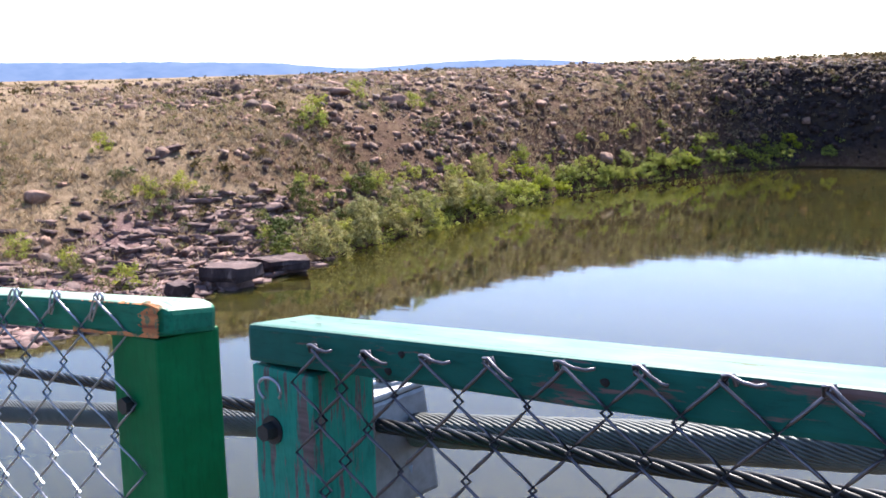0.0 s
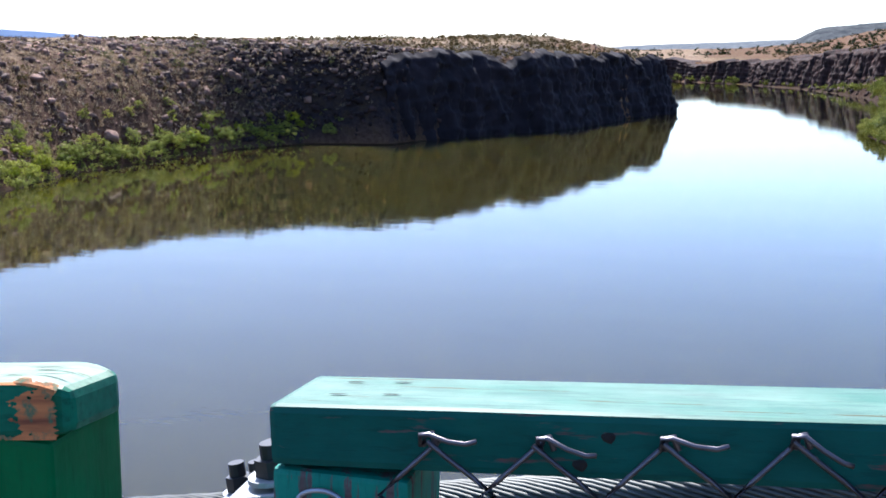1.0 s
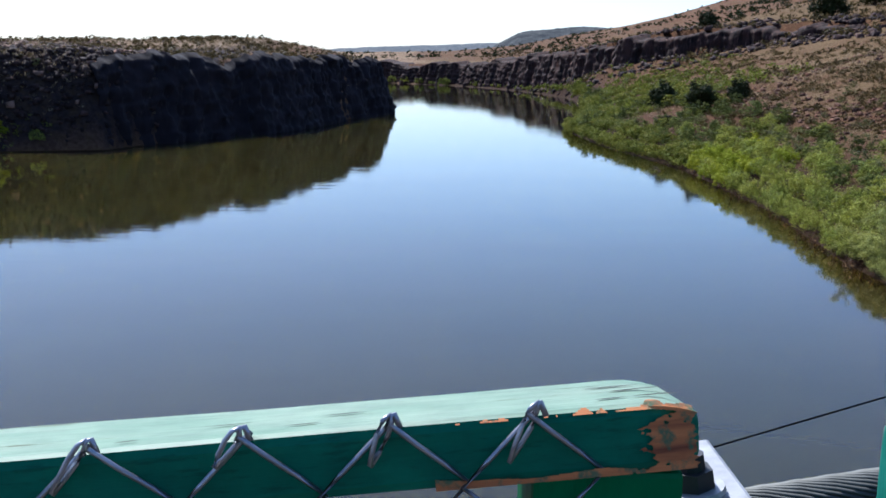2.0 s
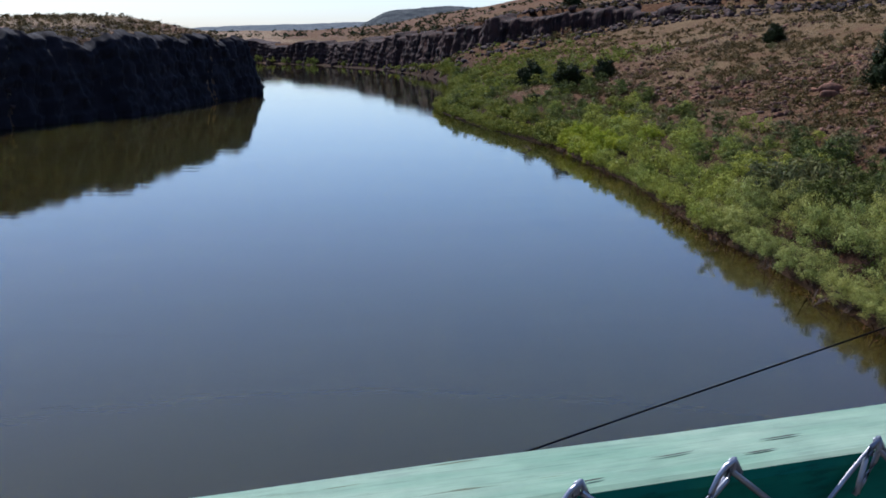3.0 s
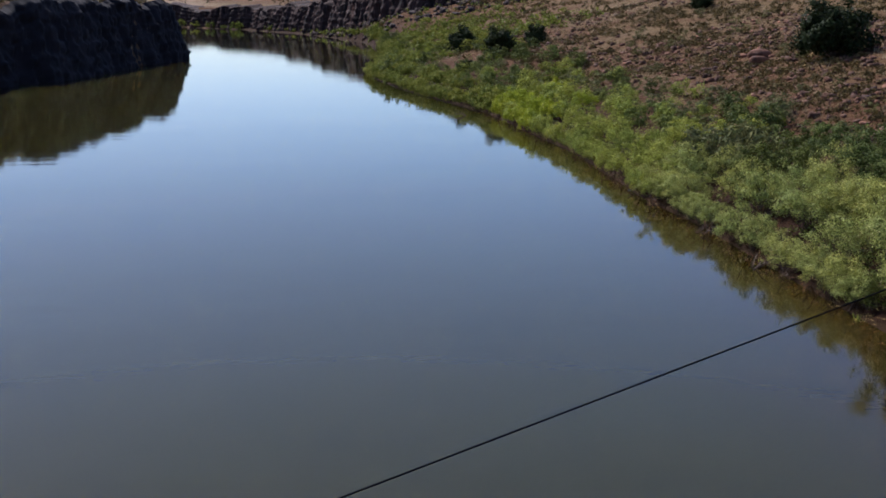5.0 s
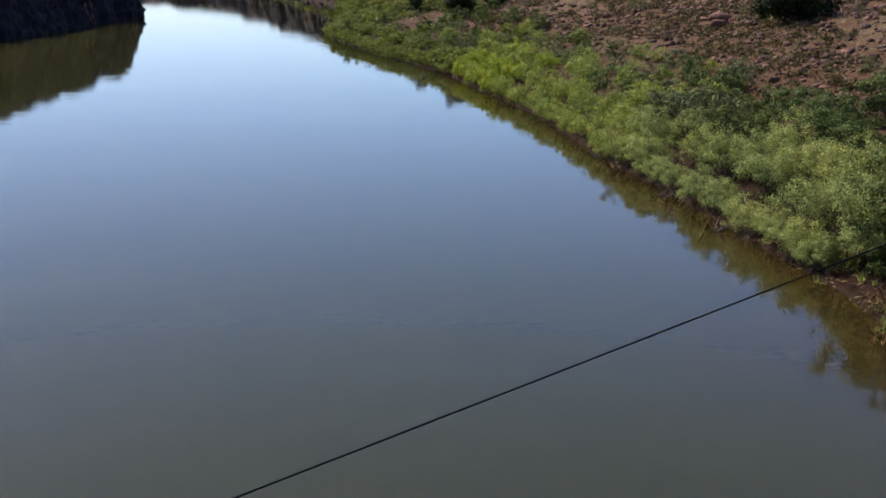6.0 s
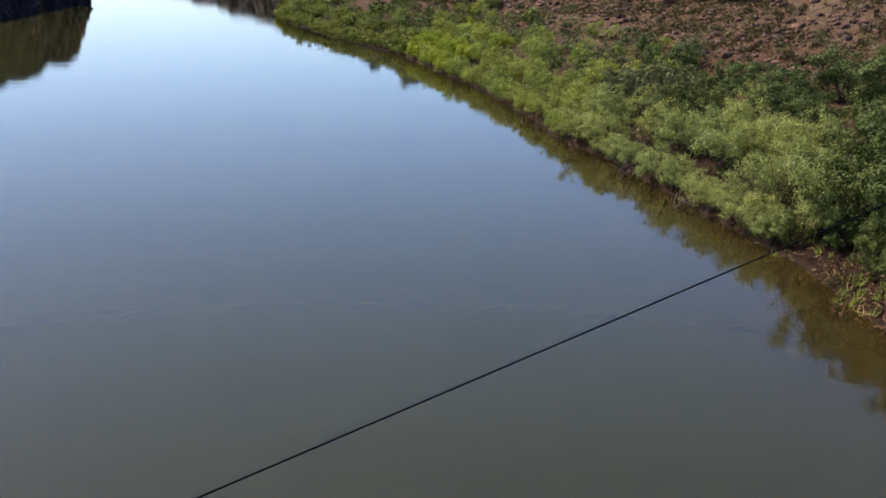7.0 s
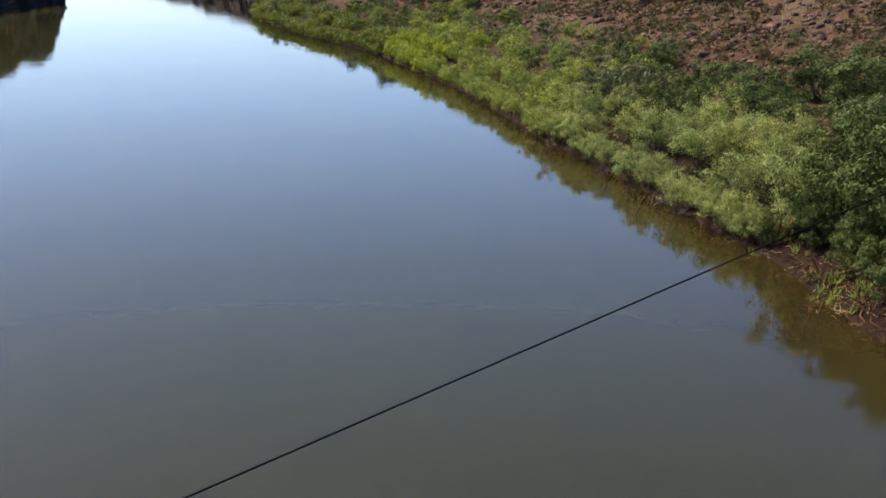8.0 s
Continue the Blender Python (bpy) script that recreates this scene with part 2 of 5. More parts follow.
STRAW = leaf_material("dead_reeds", (0.17, 0.1, 0.035), (0.4, 0.29, 0.12), (0.08, 0.035, 0.018), 0.1)
LITTER = leaf_material("dead_brown_twigs", (0.0264, 0.0132, 0.0079), (0.0858, 0.0429, 0.0231), (0.198, 0.132, 0.066), 0.05, 0.85)
BARK = wood_material("bark", (0.033, 0.0198, 0.0132), (0.1056, 0.066, 0.0462))
# rail tops: worn paint, with sunlit brightness put into its paler colour
LIT_TOP = paint_material("lit_worn_top_paint", (0.045, 0.145, 0.100), (0.158, 0.238, 0.182), (0.13, 0.11, 0.06), 0.6, 0.55, (0.7, 11, 11))
PALE = paint_material("lit_chalky_top_paint", (0.145, 0.245, 0.163), (0.272, 0.342, 0.248), (0.1152, 0.1224, 0.072), 0.63, 0.4, (0.7, 11, 11))
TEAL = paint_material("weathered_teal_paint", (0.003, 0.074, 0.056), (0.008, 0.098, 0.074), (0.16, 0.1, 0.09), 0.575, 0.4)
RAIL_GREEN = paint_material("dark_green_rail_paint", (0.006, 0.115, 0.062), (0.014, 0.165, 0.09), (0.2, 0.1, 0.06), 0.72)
GREEN = paint_material("green_paint", (0.002, 0.11, 0.032), (0.004, 0.145, 0.047), (0.2, 0.12, 0.08), 0.74, 0.28, (7, 7, 1))
TEAL_POST = paint_material("flaking_teal_paint", (0.012, 0.19, 0.13), (0.03, 0.26, 0.19), (0.16, 0.12, 0.115), 0.53, 0.5, (8, 8, 0.9))
WIRE = steel_material("galvanised_wire", (0.42, 0.42, 0.46), 0.38)
# darker copy of the wire: its silhouette against the light is painted in
BACKLIT_WIRE = steel_material("backlit_dark_wire", (0.15, 0.14, 0.16), 0.38, 0.85)
CABLE = steel_material("weathered_cable", (0.12, 0.125, 0.118), 0.6, 0.5)
BLACK_CABLE = steel_material("greased_black_cable", (0.014, 0.013, 0.013), 0.4, 0.5)
GUY = steel_material("black_tarred_wire", (0.006, 0.0055, 0.0055), 0.9, 0.0)
GUY.node_tree.nodes["Principled BSDF"].inputs["Specular IOR Level"].default_value = 0.03
CLAMP = steel_material("cast_clamp_steel", (0.26, 0.27, 0.29), 0.5, 0.6)
BOLT = steel_material("dark_bolt_steel", (0.05, 0.05, 0.055), 0.5, 0.7, 0.2)
# near-black fill of the nail slots, cracks and knot holes
HOLE, *_ = material("dark_hole_fill", 0.95)
HOLE.node_tree.nodes["Principled BSDF"].inputs["Base Color"].default_value = (0.012, 0.009, 0.007, 1)
def flaked_material():
    """Bare orange wood with remains of green paint and dark grain."""
    m, n, l, b = material("flaked_orange_wood", 0.8)
    v = coords(n, l)
    grain = ramp(n, l, noise_tex(n, l, coords(n, l, "Object", (2, 30, 30)), 3, 6), [(0.3, (0.16, 0.042, 0.014)), (0.55, (0.5, 0.17, 0.05)), (0.75, (0.66, 0.27, 0.09))])
    left = ramp(n, l, noise_tex(n, l, v, 75, 5, 0.7), [(0.5, (0, 0, 0)), (0.62, (0.85, 0.85, 0.85))])
    l.new(mix(n, l, left, grain, (0.03, 0.12, 0.06)), b.inputs["Base Color"])
    relief(n, l, b, left, 0.4, 0.001)
    return m


FLAKED = flaked_material()
# paler steel of the clamp's top plate and washers
PALE_STEEL = steel_material("pale_plate_steel", (0.34, 0.345, 0.36), 0.5, 0.4)
PLANK = wood_material("grey_planks", (0.0792, 0.066, 0.0561), (0.198, 0.1782, 0.1518))


# ---- mesh helpers ----
def mesh_of(name, verts, faces, mat=None, smooth=False):
    """faces: an (n, 3) or (n, 4) array, or a list of such arrays."""
    verts = np.asarray(verts, dtype=np.float32)
    arrays = faces if isinstance(faces, list) else [faces]
    arrays = [np.asarray(a, dtype=np.int32) for a in arrays if len(a)]
    loops = np.concatenate([a.ravel() for a in arrays])
    sizes = np.concatenate([np.full(len(a), a.shape[1], dtype=np.int32) for a in arrays])
    me = bpy.data.meshes.new(name)
    me.vertices.add(len(verts))
    me.vertices.foreach_set("co", verts.ravel())
    me.loops.add(len(loops))
    me.loops.foreach_set("vertex_index", loops)
    me.polygons.add(len(sizes))
    me.polygons.foreach_set("loop_start", np.concatenate([[0], np.cumsum(sizes)[:-1]]).astype(np.int32))
    me.polygons.foreach_set("loop_total", sizes)
    if smooth:
        me.polygons.foreach_set("use_smooth", np.ones(len(sizes), dtype=bool))
    me.update(calc_edges=True)
    me.validate()
    if mat:
        me.materials.append(mat)
    return me


def from_bm(name, bm, mat, smooth=False):
    me = bpy.data.meshes.new(name)
    bm.to_mesh(me)
    bm.free()
    if mat:
        me.materials.append(mat)
    if smooth:
        for p in me.polygons:
            p.use_smooth = True
    return me


def part(name, me, parent, label=""):
    if isinstance(me, tuple):
        me = from_bm(name, *me)
    ob = new(name, me)
    ob.parent = parent
    return tagged(ob, label)


def thing(name, at, label, category, group=""):
    ob = new(name)
    ob.location = at
    ob.empty_display_size = 0.1
    return tagged(ob, label, category, group)


def box(bm, lo, hi, bevel=0.0):
    r = bmesh.ops.create_cube(bm, size=1)
    vs = r["verts"]
    for v in vs:
        v.co = Vector([lo[k] + (v.co[k] + 0.5) * (hi[k] - lo[k]) for k in range(3)])
    if bevel:
        es = list({e for v in vs for e in v.link_edges})
        bmesh.ops.bevel(bm, geom=es, offset=bevel, segments=2, profile=0.6, affect="EDGES")
    return bm


def tube(points, radius, sides=6, caps=True):
    """Vertices and quads of a round bar through the points."""
    p = np.asarray(points, dtype=float)
    t = np.gradient(p, axis=0)
    t /= np.linalg.norm(t, axis=1)[:, None] + 1e-12
    up = np.where(np.abs(t[:, 2:3]) > 0.9, [[1.0, 0, 0]], [[0, 0, 1.0]])
    a = np.cross(t, up)
    a /= np.linalg.norm(a, axis=1)[:, None] + 1e-12
    b = np.cross(t, a)
    r = np.broadcast_to(np.asarray(radius, dtype=float), (len(p),))[:, None, None]
    th = np.linspace(0, 2 * np.pi, sides, endpoint=False)
    v = p[:, None, :] + r * (np.cos(th)[None, :, None] * a[:, None, :] + np.sin(th)[None, :, None] * b[:, None, :])
    n = len(p)
    i, j = np.meshgrid(np.arange(n - 1), np.arange(sides), indexing="ij")
    k = (j + 1) % sides
    f = np.stack([i * sides + j, i * sides + k, (i + 1) * sides + k, (i + 1) * sides + j], -1).reshape(-1, 4)
    v = v.reshape(-1, 3)
    if caps and sides == 4:
        f = np.concatenate([f, [[3, 2, 1, 0], [len(v) - 4, len(v) - 3, len(v) - 2, len(v) - 1]]])
    elif caps:
        c0, c1 = len(v), len(v) + 1
        v = np.concatenate([v, p[:1], p[-1:]])
        tri0 = np.array([[c0, (q + 1) % sides, q] for q in range(sides)])
        base = (n - 1) * sides
        tri1 = np.array([[c1, base + q, base + (q + 1) % sides] for q in range(sides)])
        return v, [f, np.concatenate([tri0, tri1])]
    return v, [f]


def join(pieces):
    """One vertex array and a list of face arrays out of many (verts, faces) pieces."""
    vs, fs, off = [], {}, 0
    for v, f in pieces:
        vs.append(v)
        for a in (f if isinstance(f, list) else [f]):
            a = np.asarray(a)
            fs.setdefault(a.shape[1], []).append(a + off)
        off += len(v)
    return np.concatenate(vs), [np.concatenate(a) for a in fs.values()]


def hash2(i, j, seed):
    h = (i.astype(np.int64) * 374761393 + j.astype(np.int64) * 668265263 + seed * 974634777) & 0x7FFFFFFF
    h = ((h ^ (h >> 13)) * 1274126177) & 0x7FFFFFFF
    return ((h ^ (h >> 16)) & 0xFFFF) / 65535.0


def vnoise(x, y, seed=0):
    i, j = np.floor(x), np.floor(y)
    u, v = x - i, y - j
    u, v = u * u * (3 - 2 * u), v * v * (3 - 2 * v)
    a, b, c, d = hash2(i, j, seed), hash2(i + 1, j, seed), hash2(i, j + 1, seed), hash2(i + 1, j + 1, seed)
    return (a * (1 - u) + b * u) * (1 - v) + (c * (1 - u) + d * u) * v - 0.5


def fbm(x, y, octaves=4, seed=0, gain=0.5):
    s, amp = np.zeros_like(x, dtype=float), 1.0
    for k in range(octaves):
        s += amp * vnoise(x * 2 ** k, y * 2 ** k, seed + 17 * k)
        amp *= gain
    return s


# ---- the lie of the land ----
# left shore: x, y, height of the plateau edge, length over which the bank climbs, extra rise behind the edge
LEFT = np.array([
    (-36, -6000, 7.8, 34, 0), (-37, 18.8, 7.9, 34, 0), (-36, 23, 8.0, 32, 0), (-38.6, 29.6, 8.1, 27, 0.0),
    (-39.3, 36.6, 8.6, 16, 0.0), (-41.3, 41, 9.3, 9.5, -0.3), (-43.6, 52, 9.7, 6.8, -0.5), (-47.2, 73, 10.0, 5.8, -0.6),
    (-43.7, 97, 10.5, 4.4, -0.4), (-39.6, 105, 10.4, 3.4, -0.1), (-31.5, 107.5, 9.6, 1.7, 0.7), (-27.5, 119, 9.4, 0.9, 1.1), (-20, 134, 9.2, 1.0, 1.7),
    (-15, 150, 9.1, 1.0, 2.0), (-5.0, 188, 8.6, 1.5, 4.2), (-7, 200, 9.4, 1.5, 4.0), (-28, 216, 9.7, 2, 1.6),
    (-300, 255, 9.2, 6, 0), (-1500, 270, 9.0, 8, 0)], dtype=float)
RIGHT = np.array([
    (30, -6000), (24, -20), (21.5, 8), (19.4, 15), (18.2, 19), (17.6, 21.7), (18.3, 24.5), (19.2, 28), (19.6, 33), (20.2, 39), (20.8, 45),
    (20.9, 51), (22.0, 60), (23.2, 70), (23.4, 82), (24, 95), (23, 106), (21.3, 119), (20.2, 140), (20.8, 149), (24.5, 163), (31, 195),
    (37, 240), (38, 275), (34, 305), (27, 340), (12, 376), (-10, 401), (-60, 421), (-300, 438), (-1500, 470)], dtype=float)
# far rim rock: x, y, height of its top, height of its foot
BAND = np.array([
    (-1500, 476, 9, 0), (-300, 443, 7.6, 0), (-60, 426, 7.0, 0.4), (-10, 406, 7.0, 0.5), (14, 381, 7.6, 0.5), (29, 345, 9.2, 0.6), (36, 312, 10.8, 1.2), (41, 285, 12.3, 4.5),
    (50, 266, 14.8, 8.6), (61, 253, 16.4, 10.2), (72, 245, 17.2, 12.2), (81, 236, 17.8, 14.4), (92, 215, 18, 16.6), (108, 185, 17.8, 17.4), (150, 120, 23.5, 23.5), (230, 20, 36, 36),
    (330, -160, 50, 50), (500, -6000, 60, 60)], dtype=float)


def to_line(x, y, line):
    """Distance to a polyline, and the other columns of its rows at the nearest place."""
    best = np.full(x.shape, 1e18)
    props = np.zeros((line.shape[1] - 2,) + x.shape)
    for a, b in zip(line[:-1], line[1:]):
        dx, dy = b[:2] - a[:2]
        t = np.clip(((x - a[0]) * dx + (y - a[1]) * dy) / (dx * dx + dy * dy), 0, 1)
        d = (x - a[0] - t * dx) ** 2 + (y - a[1] - t * dy) ** 2
        near = d < best
        best = np.where(near, d, best)
        for k in range(len(props)):
            props[k] = np.where(near, a[2 + k] + t * (b[2 + k] - a[2 + k]), props[k])
    return np.sqrt(best), props


def shore_props(x, y, line, power=2.0):
    """The further columns of a polyline's rows, averaged smoothly over its places by nearness."""
    total, props = np.zeros(x.shape), np.zeros((line.shape[1] - 2,) + x.shape)
    for a, b in zip(line[:-1], line[1:]):
        n = int(min(8, max(1, np.hypot(*(b[:2] - a[:2])) // 4)))
        for t in (np.arange(n) + 0.5) / n:
            p = a + t * (b - a)
            w = min(30.0, np.hypot(*(b[:2] - a[:2])) / n) / ((x - p[0]) ** 2 + (y - p[1]) ** 2 + 4.0) ** power
            total += w
            for k in range(len(props)):
                props[k] += w * p[2 + k]
    return props / total


def inside(x, y, poly):
    c = np.zeros(x.shape, dtype=bool)
    for (x0, y0), (x1, y1) in zip(poly, np.roll(poly, -1, axis=0)):
        if y0 != y1:
            c ^= ((y0 > y) != (y1 > y)) & (x < (x1 - x0) * (y - y0) / (y1 - y0) + x0)
    return c


RIVER = np.concatenate([LEFT[:, :2], RIGHT[::-1]])
BEHIND = np.concatenate([BAND[:, :2], [(6000, -6000), (6000, 6000), (-6000, 6000), (-6000, 500)]])
WEST = np.concatenate([LEFT[:, :2], [(-6000, 270), (-6000, -160)]])


def smooth01(x):
    x = np.clip(x, 0, 1)
    return x * x * (3 - 2 * x)


def height(x, y):
    """Height of the ground, and the distance from the shore (negative in the river)."""
    x, y = np.asarray(x, dtype=float), np.asarray(y, dtype=float)
    dl, _ = to_line(x, y, LEFT[:, :2])
    top, length, rise = shore_props(x, y, LEFT, 3.0)
    dr, _ = to_line(x, y, RIGHT)
    db, (band, foot) = to_line(x, y, BAND)
    wet, west, rear = inside(x, y, RIVER), inside(x, y, WEST), inside(x, y, BEHIND)
    az = np.degrees(np.arctan2(x, y))
    rough = fbm(x / 9, y / 9, 5, 3)
    swell = fbm(x / 60, y / 60, 3, 8)
    zl = top * (1 - np.exp(-(dl / length) ** 1.3)) + rise * smooth01((dl - 1) / 24) + (0.8 * rough * smooth01(dl / 6) + 0.5 * swell * smooth01(dl / 60)) * (1 - 0.85 * smooth01((dl - 35) / 60))
    zr = 0.35 * (1 - np.exp(-dr / 0.8)) + np.where(dr < 50, 0.26 * dr, 13 + 0.12 * (dr - 50)) + 0.7 * rough * smooth01(dr / 8) + 1.5 * swell * smooth01(dr / 60)
    slope = np.interp(az, [-180, -30, -3, 2, 4.4, 5.2, 7.7, 10.6, 13.4, 16, 20, 26, 60, 180], [0.006, 0.006, 0.009, 0.014, 0.022, 0.03, 0.052, 0.07, 0.096, 0.125, 0.145, 0.15, 0.15, 0.12])
    reach = np.interp(az, [-180, -3, 4.4, 5.2, 16, 180], [1500, 1500, 1500, 900, 900, 700])
    zb = band + slope * reach * (1 - np.exp(-db / reach)) + 0.6 * rough + 2.5 * swell * smooth01(db / 100)
    near_band = smooth01(1 - db / 75)
    apron = foot * (dr / (dr + db + 0.1)) ** 0.75 + 0.35 * (1 - np.exp(-dr / 0.8)) + 0.5 * rough * smooth01(dr / 8)
    zr = np.where(rear & ((db > 3.2) | (foot > band - 0.6)), zb, zr * (1 - near_band) + apron * near_band)
    d = np.where(west, dl, dr)
    z = np.where(west, zl, zr)
    dw = np.minimum(dl, dr)
    return np.where(wet, -np.minimum(1.6, 0.35 * dw), np.maximum(z, 0.03)), np.where(wet, -dw, d)


def ground_z(x, y):
    return float(height(np.array([x]), np.array([y]))[0][0])


def rough_edge(x, y):
    return fbm(x / 6, y / 6, 3, 77)


def build_ground():
    inview = np.arange(-66, 47, 0.28)
    angles = np.radians(np.concatenate([np.arange(-180, -66, 3.0), inview, np.arange(47, 179, 3.0)]))
    radii = np.concatenate([[0.001, 8], 14 * np.exp(np.arange(0, math.log(4800 / 14), 0.0145)), [4900]])
    a, r = np.meshgrid(angles, radii, indexing="xy")
    x, y = r * np.sin(a), r * np.cos(a)
    z, d = height(x, y)
    nr, na = x.shape
    i, j = np.meshgrid(np.arange(nr - 1), np.arange(na), indexing="ij")
    k = (j + 1) % na
    f = np.stack([i * na + j, i * na + k, (i + 1) * na + k, (i + 1) * na + j], -1).reshape(-1, 4)
    me = mesh_of("ground", np.stack([x, y, z], -1).reshape(-1, 3), f, GROUND, True)
    # damp band at the shore, widened on the right to paint shrub shade
    damp_shade = np.clip(1.9 * np.exp(-np.abs(d) / np.where(x > 0, np.where(y < 32, 7.0, 5.0), 1.2)), 0, 1) * np.where(x > 0, 1.0, np.where(y > 92, 0.0, 0.6))
    bare = np.where(x > 0, np.where(d < 90, 1.15 - 0.75 * smooth01((d - 12) / 32), 1.15), np.maximum(np.maximum(0.75 * smooth01((y - 33) / 14) * smooth01((30 - d) / 12), 2.0 * smooth01((y - 94) / 9) * smooth01((18 - d) / 6)), np.where((y > 108) & (x > -70), 0.7, 0.0)))
    shelf = np.where(x < 0, smooth01((38 - y) / 4) * smooth01((10.5 + 4 * rough_edge(x, y) - d) / 3) * smooth01((y + 20) / 10), 0.0)
    talus = np.where((x < -24) & (d > 0), np.maximum(smooth01((y - 94) / 9) * smooth01((18 - d) / 6), 0.25 * smooth01((y - 36) / 14) * smooth01((26 - d) / 10)), 0.0)
    for name, values in (("damp_shade", damp_shade), ("bare", bare), ("shelf", shelf), ("red", smooth01((x + 5) / 15)), ("talus", talus)):
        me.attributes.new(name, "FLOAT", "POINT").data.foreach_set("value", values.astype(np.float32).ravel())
    return tagged(new("ground", me), "dry grass and reddish stony soil above the river", "ground", kind="structure")


build_ground()


def build_water():
    angles = np.radians(np.concatenate([np.arange(-180, -66, 6.0), np.arange(-66, 60, 0.75), np.arange(60, 179, 6.0)]))
    radii = np.concatenate([[0.001], 5 * np.exp(np.arange(0, math.log(1600 / 5), 0.045))])
    a, r = np.meshgrid(angles, radii, indexing="xy")
    x, y = r * np.sin(a), r * np.cos(a)
    d, _ = to_line(x, y, RIGHT)
    nr, na = x.shape
    i, j = np.meshgrid(np.arange(nr - 1), np.arange(na), indexing="ij")
    k = (j + 1) % na
    f = np.stack([i * na + j, (i + 1) * na + j, (i + 1) * na + k, i * na + k], -1).reshape(-1, 4)
    me = mesh_of("water", np.stack([x, y, x * 0], -1).reshape(-1, 3), f, WATER, True)
    shallow = np.exp(-(d / np.where(y < 48, 4.6, 3.2)) ** 1.5) * smooth01((120 - y) / 60)
    me.attributes.new("shallow", "FLOAT", "POINT").data.foreach_set("value", shallow.astype(np.float32).ravel())
    return tagged(new("water", me), "calm murky brown-green river mirroring the sky", "river", kind="structure")


build_water()


def build_cliff(name, line, base, step, rows, mat, label, seed, blocky, wide=2.3, deep=1.8, jag=0.9, back=3.5, crisp=0.0):
    """A broken rock face along a line: stacked ledges and upright columns, with a rough rim that runs back into the ground."""
    pts = np.asarray(line, dtype=float)
    seg = np.hypot(*np.diff(pts[:, :2], axis=0).T)
    s = np.concatenate([[0], np.cumsum(seg)])
    u = np.arange(0, s[-1], step)
    cx, cy, ct, thick = (np.interp(u, s, pts[:, k]) for k in range(4))
    tx, ty = np.gradient(cx), np.gradient(cy)
    tl = np.hypot(tx, ty)
    nx, ny = ty / tl, -tx / tl
    v = np.linspace(0, 1, rows)
    U, V = np.meshgrid(u, v, indexing="xy")
    rim = ct + jag * fbm(u / 5, u * 0 + seed, 4, seed)
    Z = base + (rim - base)[None, :] * V
    columns = deep * np.abs(fbm(U / wide + 0.25 * fbm(U / 3, Z / 3, 2, seed + 5), Z / 14, 3, seed))
    ledge = blocky * (np.floor(V * 6 + 0.9 * fbm(U / 8, Z / 30, 2, seed + 2)) / 6)
    out = thick * (1 - 0.5 * V) - columns - ledge + 0.7 * fbm(U / 1.1, Z / 1.3, 3, seed + 9)
    shaft = np.floor(U / 1.7 + 0.5 * fbm(U / 4, Z / 7, 2, seed + 12)).astype(int)
    out = out - crisp * hash2(shaft, shaft * 0 + 3, seed)
    out = np.where(V > 0.93, out - (V - 0.93) / 0.07 * back, out)
    X, Y = cx[None, :] + nx[None, :] * out, cy[None, :] + ny[None, :] * out
    nr, nu = U.shape
    i, j = np.meshgrid(np.arange(nr - 1), np.arange(nu - 1), indexing="ij")
    f = np.stack([i * nu + j, i * nu + j + 1, (i + 1) * nu + j + 1, (i + 1) * nu + j], -1).reshape(-1, 4)
    ob = new(name, mesh_of(name, np.stack([X, Y, Z], -1).reshape(-1, 3), f, mat))
    return tagged(ob, label, "cliff", kind="structure")


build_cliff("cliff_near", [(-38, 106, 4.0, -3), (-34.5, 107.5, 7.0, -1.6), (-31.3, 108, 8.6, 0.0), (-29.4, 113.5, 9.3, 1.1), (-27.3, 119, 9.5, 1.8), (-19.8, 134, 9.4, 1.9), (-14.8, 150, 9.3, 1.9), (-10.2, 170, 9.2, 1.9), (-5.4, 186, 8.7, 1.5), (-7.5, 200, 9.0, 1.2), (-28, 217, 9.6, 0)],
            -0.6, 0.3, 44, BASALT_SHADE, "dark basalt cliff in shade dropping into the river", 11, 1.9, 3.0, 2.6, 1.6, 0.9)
build_cliff("cliff_far", [(-300, 441, 7.8, 2.6), (-60, 424, 7.2, 2.6), (-10, 404, 7.2, 2.6), (13, 379, 7.8, 2.6), (28, 344, 9.4, 2.6), (35, 312, 11, 2.6), (40, 285, 12.5, 2.6), (49, 265, 15, 2.6), (60, 252, 16.6, 2.6), (71, 244, 17.4, 2.6), (80, 235, 18, 2.4), (91, 214, 18, 1.5), (106, 185, 17.4, -1)],
            -0.4, 0.55, 34, BASALT_FAR, "columned basalt rim rock above the far bank", 23, 2.2, 1.5, 2.0, 2.2, 6.5, 2.0)


